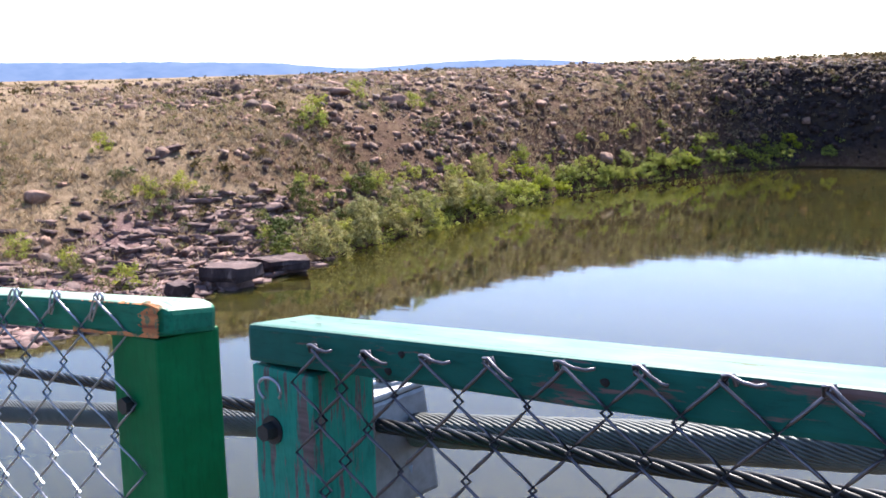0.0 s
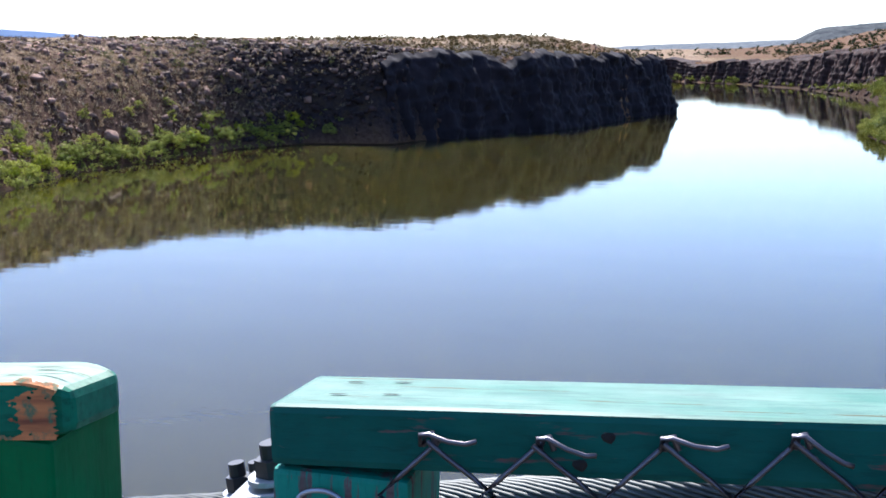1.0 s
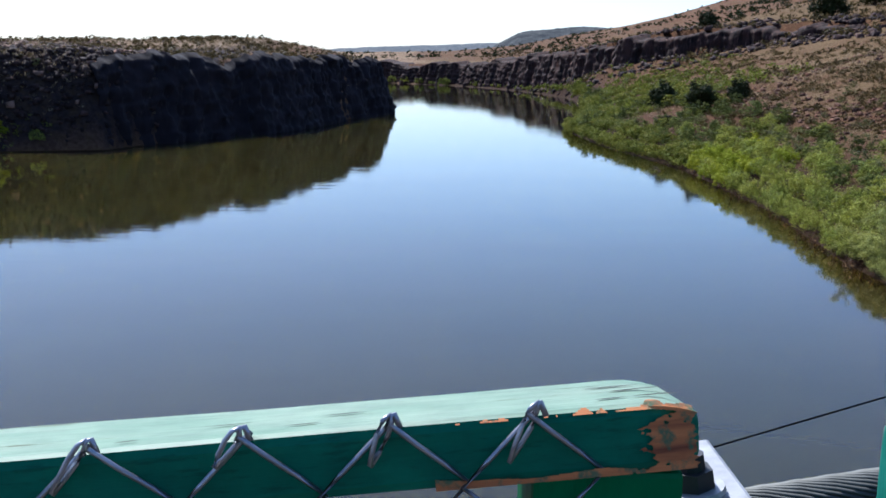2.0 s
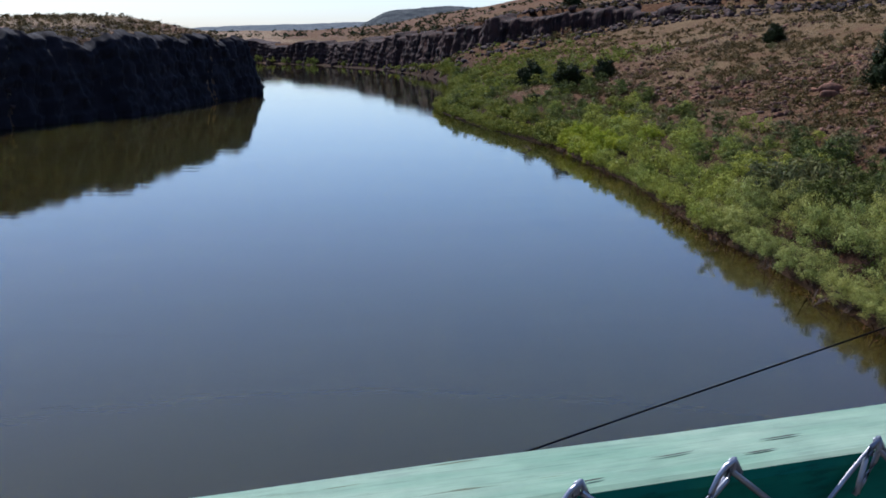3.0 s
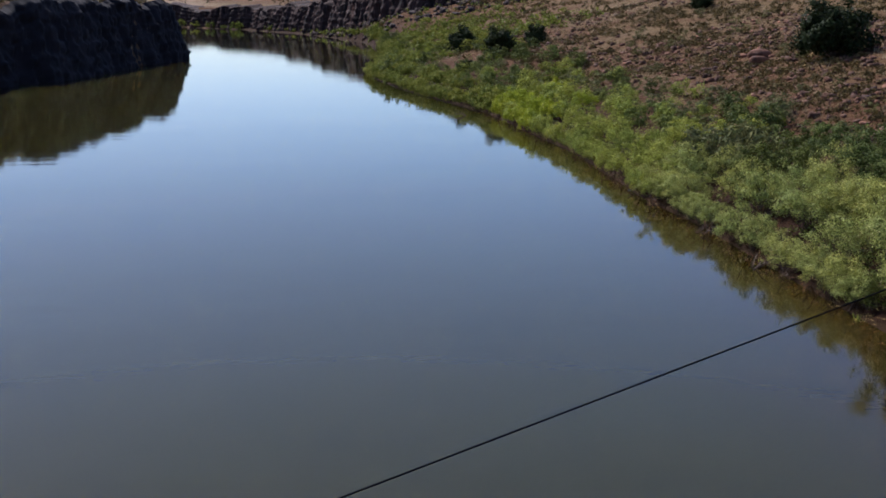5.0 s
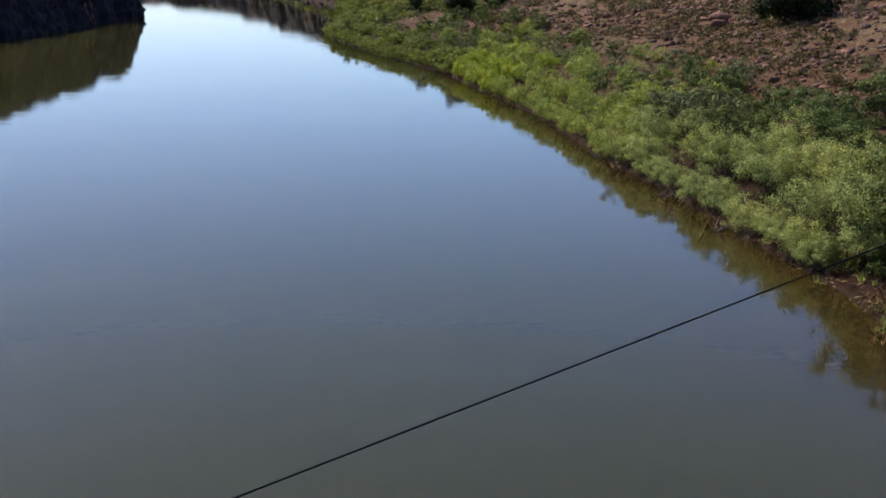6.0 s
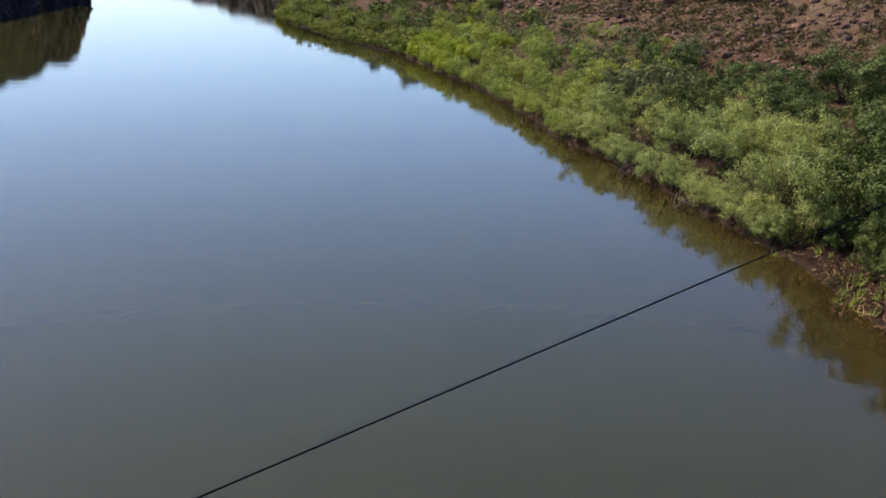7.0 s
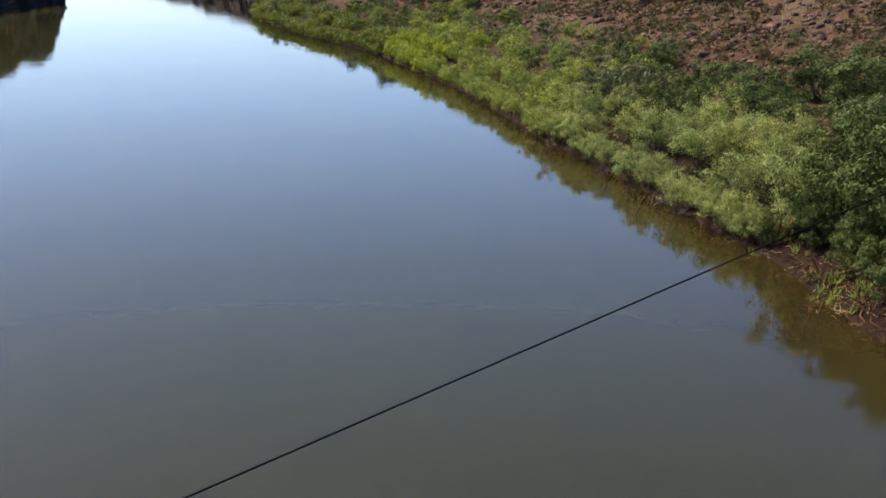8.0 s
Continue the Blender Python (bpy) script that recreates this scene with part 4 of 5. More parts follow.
def scatter(name, protos, xs, ys, sizes, mat, label, category, sink=-0.06, tip=0.3, smooth=False, stretch=None):
    """Many small things strewn over the ground, as one object."""
    z, _ = height(xs, ys)
    pieces = []
    for k, (x, y, zz, s) in enumerate(zip(xs, ys, z, sizes)):
        v, f = PEBBLES[k % 7] if protos is STONES and s < 0.4 else protos[k % len(protos)]
        sz = np.array([s, s, s]) if stretch is None else np.array(stretch) * s
        pieces.append((turned(v, RNG.uniform(0, 6.28), RNG.normal() * tip, sz) + [x, y, zz - sink * s], f))
    v, f = join(pieces)
    return tagged(new(name, mesh_of(name, v, f, mat, smooth)), label, category, kind="stuff")


def sample(count, x0, x1, y0, y1, keep):
    """Random places in a rectangle, kept by a chance that depends on the shore distance and the place."""
    xs, ys = RNG.uniform(x0, x1, count), RNG.uniform(y0, y1, count)
    _, d = height(xs, ys)
    ok = RNG.random(count) < keep(xs, ys, d)
    return xs[ok], ys[ok]


def block_piece(seed):
    """A broken block of rock about 1 m long: six uneven faces and a knocked-off corner."""
    rng = np.random.default_rng(seed)
    v = np.array([(x, y, z) for z in (-0.5, 0.5) for y in (-0.5, 0.5) for x in (-0.5, 0.5)]) * rng.uniform((0.85, 0.6, 0.4), (1.15, 0.95, 0.75))
    v += rng.normal(size=(8, 3)) * 0.11
    v[4:, :2] *= rng.uniform(0.6, 0.95)
    return v, np.array([(0, 2, 3), (0, 3, 1), (4, 5, 7), (4, 7, 6), (0, 1, 5), (0, 5, 4), (1, 3, 7), (1, 7, 5), (3, 2, 6), (3, 6, 7), (2, 0, 4), (2, 4, 6)])


STONES = [block_piece(k) for k in range(12)]


def slab_piece(seed, thick, cuts=2):
    """A flat angular slab, about 1 m long, its edges broken."""
    rng = np.random.default_rng(seed)
    bm = bmesh.new()
    bmesh.ops.create_cube(bm, size=1)
    bmesh.ops.subdivide_edges(bm, edges=bm.edges[:], cuts=cuts, use_grid_fill=True)
    sx, sy = rng.uniform(0.8, 1.2), rng.uniform(0.45, 0.9)
    skew = rng.normal() * 0.25
    for v in bm.verts:
        j = rng.normal(size=3) * 0.09
        v.co = Vector(((v.co.x + j[0] + skew * v.co.y) * sx, (v.co.y + j[1]) * sy, (v.co.z + j[2] * 1.6) * thick))
    v = np.array([v.co[:] for v in bm.verts])
    f = np.array([[w.index for w in q.verts] for q in bm.faces])
    bm.free()
    return v, f


BLOCKS = [slab_piece(40 + k, 0.22 + 0.03 * (k % 4)) for k in range(9)]
CHIPS = [slab_piece(60 + k, 0.24 + 0.04 * (k % 4), 1) for k in range(9)]


def left_rubble(x, y, d):
    clump = np.clip(0.5 + 1.1 * fbm(x / 5, y / 5, 3, 31), 0.08, 1)
    return np.where((d > 1.5) & (x < -30), clump * np.where(d < 30, 1.0, 0.25) * np.clip((y - 37) / 20, 0.07, 1) * np.where(d < 60, 1, 0), 0)


xs, ys = sample(36000, -100, -30, 22, 135, left_rubble)
scatter("rubble", STONES, xs, ys, 0.16 + 0.75 * RNG.random(len(xs)) ** 3.0, RUBBLE, "dark purple-brown rubble strewn over the bank", "rubble")
xs, ys = sample(24000, 22, 95, 20, 170, lambda x, y, d: np.where((d > 9) & (x > 15), np.clip(0.25 + 2.2 * fbm(x / 10, y / 10, 3, 57), 0, 1) * np.where(d < 70, 1, 0), 0))
scatter("rubble", STONES, xs, ys, 0.14 + 0.55 * RNG.random(len(xs)) ** 3, RED_RUBBLE, "reddish-brown stones on the dry hillside", "rubble")
def build_rock_shelf():
    """Loose flat slabs lying on one another along the water; the larger ones apart, the small ones together."""
    t = thing("rock_shelf", (-40, 26, 0), "shelf of flat pinkish-grey slabs sloping to the water", "rock")
    xs, ys = sample(21000, -60, -33, 8, 41, lambda x, y, d: np.where((d > -0.3) & (d < 13) & (x < -30), np.clip(1.1 - d / 11, 0.05, 1) * np.clip(0.4 + 1.9 * fbm(x / 5, y / 5, 3, 77), 0.05, 0.9), 0))
    size = 0.14 + 1.05 * RNG.random(len(xs)) ** 3.4
    z, _ = height(xs, ys)
    meshes = [mesh_of("slab", v, f, SLAB) for v, f in BLOCKS]
    big = set(np.argsort(-size * ((xs > -56) & (ys > 14)))[:290].tolist())
    rest = []
    for k in range(len(xs)):
        yaw, tip = RNG.uniform(0, 6.28), RNG.normal() * 0.26
        if k in big:
            ob = part("slab", meshes[k % 9], t)
            ob.matrix_basis = Matrix.Translation((xs[k] + 40, ys[k] - 26, z[k] - 0.03 * size[k] + 0.05 * RNG.normal() * size[k])) @ Matrix.Rotation(yaw, 4, "Z") @ Matrix.Rotation(tip, 4, "X") @ Matrix.Diagonal((size[k] * 1.15, size[k], size[k] * 0.8, 1))
        else:
            v, f = CHIPS[k % 9]
            rest.append((turned(v, yaw, tip, np.array([1.1, 1, 0.9]) * size[k]) + [xs[k] + 40, ys[k] - 26, z[k]], f))
    v, f = join(rest)
    tagged(part("rubble", mesh_of("rubble", v, f, SLAB), t), "small broken slabs", kind="stuff")
    return t


build_rock_shelf()
xs, ys = sample(9000, -50, -2, 100, 215, lambda x, y, d: np.where((d > 0.5) & (d < 22) & (x < 2), np.clip(0.5 + 1.2 * fbm(x / 8, y / 8, 2, 41), 0, 1), 0))
RIM_GRASS = (xs, ys)
xs, ys = sample(2200, -40, -2, 104, 205, lambda x, y, d: np.where((d > 1.0) & (d < 14) & (x < 2), 0.45, 0))
scatter("rim_stones", STONES, xs, ys, 0.2 + 0.6 * RNG.random(len(xs)) ** 2, DARK_RUBBLE, "broken stones along the cliff rim", "rubble")


# near-black rubble on the bank by the cliff, shade put into its colour
xs, ys = sample(19000, -66, -24, 80, 124, lambda x, y, d: np.where((d > 0.1) & (d < 16) & (x < -24), 0.75 * np.clip((y - 97) / 9, 0, 1), 0))
scatter("rubble", STONES, xs, ys, 0.18 + 0.6 * RNG.random(len(xs)) ** 2.6, DARK_RUBBLE, "dark broken rock on the steep bank beside the cliff", "rubble")


xs, ys = sample(42000, -75, -36, 26, 104, lambda x, y, d: np.where((d > 1.5) & (d < 34) & (x < -30), np.clip(0.35 + 1.3 * fbm(x / 4, y / 4, 3, 131), 0.03, 1) * np.clip((y - 35) / 18, 0.06, 0.8), 0))
scatter("rubble", STONES, xs, ys, 0.12 + 0.4 * RNG.random(len(xs)) ** 2.2, RUBBLE, "small purple-brown stones between the larger rubble", "rubble")


xs, ys = sample(16000, 28, 66, 34, 110, lambda x, y, d: np.where((d > 12) & (d < 36), np.clip(0.55 + 1.4 * fbm(x / 5, y / 5, 3, 143), 0.1, 1), 0))
scatter("rubble", STONES, xs, ys, 0.1 + 0.5 * RNG.random(len(xs)) ** 3, RED_RUBBLE, "small reddish stones on the slope above the shrubs", "rubble")


def boulder(x, y, size, label, mat, flat=0.7, seed=0, yaw=0.0, sink=0.2, group="boulders"):
    v, f = rock_piece(100 + seed, flat, 2)
    v = turned(v, yaw, 0.1 * math.sin(seed), np.array(size))
    ob = new("boulder", mesh_of("boulder", v, f, mat))
    ob.location = (x, y, max(ground_z(x, y), 0.0) + size[2] * flat * (0.42 - sink))
    return tagged(ob, label, "boulder", group)


def ledge(x, y, long, wide, tall, yaw, seed, label):
    """A bedded shore rock: two broken flat beds with angular outlines, the upper one standing out over the water, its
    lit top and shaded sides painted in two rock colours.
    """
    rng = np.random.default_rng(seed)
    bm = bmesh.new()
    for low, high, grow in ((-0.15, 0.45, 0.86), (0.4, 0.94, 1.0)):
        corners = 10
        a = (np.arange(corners) + rng.uniform(-0.33, 0.33, corners)) * 6.283 / corners
        r = 1 / (np.abs(np.cos(a)) ** 3.5 + np.abs(np.sin(a)) ** 3.5) ** (1 / 3.5) * rng.uniform(0.66, 1.12, corners)
        off = rng.normal(size=2) * 0.1 * wide
        rows = []
        for h, g in ((low, 0.97), (low + 0.3 * (high - low), 1.0), (high - 0.05, 0.99), (high, 0.95)):
            jit = rng.normal(size=(corners, 3)) * [0.06, 0.06, 0.05]
            rows.append([bm.verts.new((r[k] * g * grow * math.cos(a[k]) * long / 2 + off[0] + jit[k, 0], r[k] * g * grow * math.sin(a[k]) * wide / 2 + off[1] + jit[k, 1], tall * h + jit[k, 2] + 0.05 * r[k] * math.cos(a[k]) * long / 2)) for k in range(corners)])
        for p, q in zip(rows[:-1], rows[1:]):
            for k in range(corners):
                bm.faces.new((p[k], p[(k + 1) % corners], q[(k + 1) % corners], q[k]))
        for ring, flip in ((rows[0], True), (rows[-1], False)):
            mid = bm.verts.new(sum((v.co for v in ring), Vector()) / corners)
            for k in range(corners):
                t = (ring[k], ring[(k + 1) % corners], mid)
                bm.faces.new(t[::-1] if flip else t)
    me = from_bm("shore_rock", bm, SHADED_SHORE_ROCK)
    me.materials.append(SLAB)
    # upward faces get the pale slab rock, painting the sunlit top
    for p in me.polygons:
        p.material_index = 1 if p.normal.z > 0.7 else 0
    ob = new("shore_rock", me)
    ob.matrix_basis = Matrix.Translation((x, y, -0.1)) @ Matrix.Rotation(yaw, 4, "Z") @ Matrix.Rotation(0.06, 4, "Y")
    return tagged(ob, label, "rock", "shore rocks")


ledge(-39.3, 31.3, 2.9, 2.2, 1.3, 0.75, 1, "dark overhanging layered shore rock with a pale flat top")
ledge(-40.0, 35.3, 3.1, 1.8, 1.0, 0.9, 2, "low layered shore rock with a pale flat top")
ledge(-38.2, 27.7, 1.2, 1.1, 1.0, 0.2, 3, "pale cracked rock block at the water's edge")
boulder(-51.7, 29.0, (1.7, 1.5, 1.4), "rounded dark brown boulder in dry grass", RUBBLE, 0.75, 4)
boulder(-56.7, 56.5, (2.0, 1.4, 1.5), "dark basalt boulder on the slope", RUBBLE, 0.7, 5)
boulder(-55.3, 48.4, (1.5, 1.1, 1.1), "dark basalt boulder on the slope", RUBBLE, 0.7, 6)
boulder(-54.6, 60.8, (1.8, 1.4, 1.5), "dark basalt boulder on the slope", RUBBLE, 0.8, 7)
boulder(-47.9, 80.2, (1.5, 1.3, 1.6), "dark square boulder among shrubs at the shore", RUBBLE, 0.8, 8)
boulder(45.0, 85.0, (2.2, 1.6, 1.9), "reddish boulder on the dry hillside", RED_RUBBLE, 0.75, 9)
boulder(43.2, 81.6, (1.6, 1.3, 1.3), "reddish boulder on the dry hillside", RED_RUBBLE, 0.75, 10)
boulder(29.7, 36.4, (2.3, 1.8, 1.9), "pinkish boulder above the riverside shrubs", SLAB, 0.8, 11)
boulder(30.9, 38.3, (1.5, 1.2, 1.2), "pinkish boulder above the riverside shrubs", SLAB, 0.8, 12)
for k in range(16):
    yy = RNG.uniform(34, 108)
    xx = -46 - RNG.uniform(3, 22) + (yy - 60) * 0.04
    s = RNG.uniform(0.6, 1.1)
    boulder(xx, yy, (s * 1.3, s, s), "dark angular basalt boulder on the stony slope", RUBBLE, 0.75, 20 + k, RNG.uniform(0, 6))


# ---- plants ----
def leaf_blades(p, size, aspect, rng, droop=0.0, out=None):
    """A small pointed blade at every place, turned at random, or lying across the way out of its tuft."""
    n = len(p)
    a = rng.normal(size=(n, 3))
    a[:, 2] = a[:, 2] * 0.7 - droop
    b = rng.normal(size=(n, 3))
    if out is not None:
        normal = out + rng.normal(size=(n, 3)) * 0.33
        a = np.cross(normal, b)
        a[:, 2] -= droop
        b = np.cross(normal, a)
    else:
        b = np.cross(a, b)
    a /= np.linalg.norm(a, axis=1)[:, None] + 1e-9
    b /= np.linalg.norm(b, axis=1)[:, None] + 1e-9
    s = size * rng.uniform(0.6, 1.3, n)[:, None]
    v = np.stack([p - a * s * 0.8 - b * s * aspect, p - a * s * 0.6 + b * s * aspect, p + a * s * 1.3], 1).reshape(-1, 3)
    return v, np.arange(3 * n).reshape(n, 3)


def shrub_shape(seed, wide, tall, puffs, leaves, leaf, aspect, lift=0.1, droop=0.0, puff=0.17, slim=1.0):
    """Stems fan out from one root, each ending in a tuft of leaves; the tufts crowd over a lopsided dome, with dark gaps between them."""
    rng = np.random.default_rng(seed)
    ang = rng.uniform(0, 6.28, puffs)
    rise = rng.random(puffs) ** 0.8
    shell = np.where(rng.random(puffs) < 0.75, rng.uniform(0.82, 1.05, puffs), rng.uniform(0.35, 0.8, puffs))
    lop = 1 + 0.24 * np.sin(ang * 2 + seed) + 0.14 * np.sin(ang * 3 + 2 * seed) + 0.08 * np.sin(ang * 5 + seed)
    flare = np.cos(np.arcsin(np.clip(rise, 0, 0.98))) ** (0.7 * slim)
    heads = rng.uniform(0.82, 1.12, puffs)
    tip = np.stack([wide / 2 * flare * np.cos(ang) * lop * shell, wide / 2 * flare * np.sin(ang) * lop * shell, tall * (lift + (1 - lift) * rise * shell * heads)], -1)
    root = np.stack([rng.normal(size=puffs) * wide * 0.1, rng.normal(size=puffs) * wide * 0.1, np.full(puffs, -0.2)], -1)
    size = wide * puff * rng.uniform(0.6, 1.25, puffs)
    which = rng.choice(puffs, leaves, p=size ** 2 / (size ** 2).sum())
    d = rng.normal(size=(leaves, 3))
    d /= np.linalg.norm(d, axis=1)[:, None]
    d[:, 2] = np.where((d[:, 2] < 0) & (rng.random(leaves) < 0.4), -d[:, 2], d[:, 2])
    p = tip[which] + d * size[which][:, None] * (rng.random(leaves) ** 0.45)[:, None] * [1.0, 1.0, 0.85 * slim]
    stray = rng.random(leaves) < 0.05
    p[stray] += rng.normal(size=(stray.sum(), 3)) * wide * 0.05
    p[:, 2] = np.maximum(p[:, 2], 0.03)
    middle = np.array([0, 0, tall * 0.35])
    away = p - middle
    away /= np.linalg.norm(away, axis=1)[:, None] + 1e-9
    fv, ff = leaf_blades(p, leaf, aspect, rng, droop * 0.5, d * 0.75 + away * 0.45)
    stems = []
    for q in range(min(puffs, 6 if leaves < 2500 else 26)):
        s = np.array([0, 0.35, 0.7, 1.0])[:, None]
        knee = root[q] * 0.5 + tip[q] * 0.5
        knee[2] += tall * 0.14
        path = (1 - s) ** 2 * root[q] + 2 * s * (1 - s) * knee + s * s * tip[q]
        stems.append(tube(path, np.array([0.026, 0.018, 0.011, 0.004]) * max(0.5, wide / 3), 3, False))
    sv, sf = join(stems)
    return (fv, ff), (sv, sf)


def shrub_kind(name, seed, mat, label, category, group, **shape):
    (fv, ff), (sv, sf) = shrub_shape(seed, **shape)
    t = thing(name, (0, 0, 0), label, category, group)
    tagged(part("branchwork", mesh_of("branchwork", sv, sf, BARK, True), t), kind="stuff")
    part("foliage", mesh_of("foliage", fv, ff, mat), t)
    return [t, False]


def plant(kind, x, y, scale, tallness=1.0, sink=0.05):
    if math.hypot(x - 28.6, y - 35.4) < 2.4:        # a bare place in front of the pinkish boulders
        return
    z = max(ground_z(x, y), -0.1)
    m = Matrix.Translation((x, y, z - sink)) @ Matrix.Rotation(RNG.uniform(0, 6.28), 4, "Z") @ Matrix.Diagonal((scale, scale, scale * tallness, 1))
    if kind[1]:
        first = kind[0].scale
        copy_thing(kind[0], m @ Matrix.Diagonal((1 / first.x, 1 / first.y, 1 / first.z, 1)))
    else:
        kind[0].matrix_basis, kind[1] = m, True


def shore_point(line, y, d):
    """A place d metres inland of a shore line at its place y."""
    k = int(np.clip(np.searchsorted(line[:, 1], y) - 1, 0, len(line) - 2))
    a, b = line[k, :2], line[k + 1, :2]
    t = (y - a[1]) / (b[1] - a[1])
    p = a + t * (b - a)
    n = np.array([(b - a)[1], -(b - a)[0]]) / np.hypot(*(b - a))
    return p + n * d


WILLOWS = [shrub_kind("willow_bush", 200 + k, WILLOW, "pale green willow bush leaning over the water", "bush", "riverside willows", wide=3.2, tall=2.7, puffs=54, leaves=6000, leaf=0.056, aspect=0.34, lift=0.22, droop=0.2, puff=0.14) for k in range(4)]
DARKS = [shrub_kind("leafy_shrub", 220 + k, SHRUB_DARK, "dense dark green shrub on the river bank", "bush", "dark bank shrubs", wide=3.3, tall=3.0, puffs=40, leaves=4800, leaf=0.07, aspect=0.5, lift=0.12, puff=0.15) for k in range(3)]
YELLOWS = [shrub_kind("willow_bush", 205 + k, WILLOW_YELLOW, "yellow-green willow bush in a dense stand along the water", "bush", "riverside willows", wide=3.0, tall=2.4, puffs=50, leaves=2200, leaf=0.092, aspect=0.36, lift=0.16, droop=-0.3, puff=0.135, slim=1.25) for k in range(3)]
LIME_WILLOWS = [shrub_kind("willow_bush", 215 + k, WILLOW_LIME, "bright lime-green willow bush beside the water", "bush", "riverside willows", wide=3.0, tall=2.3, puffs=44, leaves=1700, leaf=0.115, aspect=0.42, lift=0.1, puff=0.14) for k in range(2)]
DARKS_OFF = [shrub_kind("leafy_shrub", 225 + k, SHRUB_DARK, "dark green shrub further along the bank", "bush", "dark bank shrubs", wide=3.0, tall=2.4, puffs=44, leaves=2000, leaf=0.098, aspect=0.5, lift=0.06, puff=0.135) for k in range(3)]
GREYS = [shrub_kind("sage_bush", 240 + k, SHRUB_GREY, "grey-green sagebrush on dry ground", "bush", "sagebrush", wide=1.6, tall=1.1, puffs=20, leaves=520, leaf=0.085, aspect=0.4, lift=0.08, puff=0.17) for k in range(2)]
MIDS = [shrub_kind("rounded_shrub", 230 + k, SHRUB_MID, "rounded mid-green shrub on the lower slope", "bush", "green slope shrubs", wide=2.6, tall=1.9, puffs=36, leaves=1500, leaf=0.092, aspect=0.5, lift=0.06, puff=0.14) for k in range(3)]
LIMES = [shrub_kind("lime_bush", 250 + k, SHRUB_LIME, "bright lime-green shrub on the bank", "bush", "lime green shrubs", wide=2.2, tall=1.5, puffs=22, leaves=850, leaf=0.088, aspect=0.45, lift=0.06, puff=0.16) for k in range(3)]
TALLS = [shrub_kind("tall_willow", 260 + k, SAGE_WILLOW, "tall greyish willow clump at the waterline", "bush", "tall willow clumps", wide=2.6, tall=3.0, puffs=36, leaves=1300, leaf=0.125, aspect=0.32, lift=0.08, puff=0.14, slim=1.5) for k in range(2)]
FARS = [shrub_kind("bank_bush", 270 + k, BANK_GREEN, "low yellow-green bush on the far part of the bank", "bush", "distant bank bushes", wide=3.8, tall=1.5, puffs=34, leaves=850, leaf=0.145, aspect=0.5, lift=0.06, puff=0.15) for k in range(3)]
SHORE = RIGHT[3:19]


def one_of(kinds):
    return kinds[RNG.integers(len(kinds))]


def stand(y0, y1, step, d, kinds, small, large, tallness=1.0, shift=0.45, wander=0.45):
    """A row of shrubs that follows the shore, d metres inland."""
    for y in np.arange(y0, y1, step):
        x, yy = shore_point(SHORE, y + RNG.normal() * shift, max(0.2, d + RNG.normal() * wander))
        plant(one_of(kinds), x, yy, RNG.uniform(small, large), tallness * RNG.uniform(0.88, 1.1))


# right bank: a pale willow stand, a yellow one and a lime one follow one another along the water
stand(30.2, 52.0, 1.2, 0.22, WILLOWS, 0.38, 0.62, 1.0, 0.4, 0.25)
stand(31.0, 52.0, 1.9, 2.3, WILLOWS, 0.55, 0.9, 1.05, 0.7, 0.6)
stand(32.5, 50.0, 2.4, 4.4, WILLOWS * 2 + DARKS, 0.6, 0.9, 1.05, 0.8, 0.7)
stand(49.5, 56.0, 1.3, 4.6, GREYS, 1.3, 1.9, 1.2)
stand(50.5, 80.0, 1.4, 0.25, YELLOWS, 0.42, 0.64, 1.05, 0.4, 0.25)
stand(54.0, 79.0, 2.0, 2.4, YELLOWS, 0.58, 0.82, 1.1, 0.7)
stand(55.0, 76.0, 2.2, 5.0, YELLOWS * 2 + MIDS, 0.62, 0.8)
stand(80.5, 97.0, 1.4, 0.4, LIME_WILLOWS + YELLOWS[:1], 0.5, 0.7, 0.95)
stand(81.0, 96.0, 1.7, 2.5, LIME_WILLOWS, 0.6, 0.8)
stand(82.0, 97.0, 2.2, 5.0, LIME_WILLOWS + MIDS + YELLOWS, 0.6, 0.9)
# taller dark shrubs behind them
stand(28.0, 32.5, 1.9, 4.6, DARKS, 0.6, 0.9)
stand(30.0, 50.0, 2.3, 6.8, DARKS, 0.6, 1.1, 0.85, 0.8, 0.8)
stand(31.0, 48.0, 2.7, 9.6, DARKS, 0.65, 1.15, 0.85, 0.8, 0.8)
stand(34.0, 50.0, 3.2, 12.6, DARKS + MIDS, 0.6, 0.9)
stand(51.0, 64.0, 2.3, 6.8, DARKS_OFF * 2 + GREYS, 0.65, 0.9)
stand(50.0, 62.0, 2.8, 9.2, MIDS + DARKS_OFF, 0.65, 0.9)
# smaller ones come down to the reedy near shore
stand(22.0, 30.5, 1.0, 1.3, DARKS, 0.3, 0.5, 1.15, 0.3, 0.35)
stand(23.0, 30.0, 1.5, 2.9, DARKS, 0.45, 0.7, 1.1)
# single rounded bushes of many kinds on the lower slope
for k in range(105):
    y = RNG.uniform(58, 124)
    d = 5.8 + (6.0 if y < 102 else 8.5) * RNG.random() ** 1.3
    kinds = (MIDS, GREYS, DARKS_OFF, LIMES, MIDS, YELLOWS)[RNG.integers(6)]
    scale = RNG.uniform(0.9, 1.4) if kinds is GREYS else RNG.uniform(0.4, 0.7) if kinds is not LIMES else RNG.uniform(0.6, 0.9)
    plant(one_of(kinds), *shore_point(SHORE if y < 105 else RIGHT[3:24], y, d), scale, RNG.uniform(0.8, 1.05))
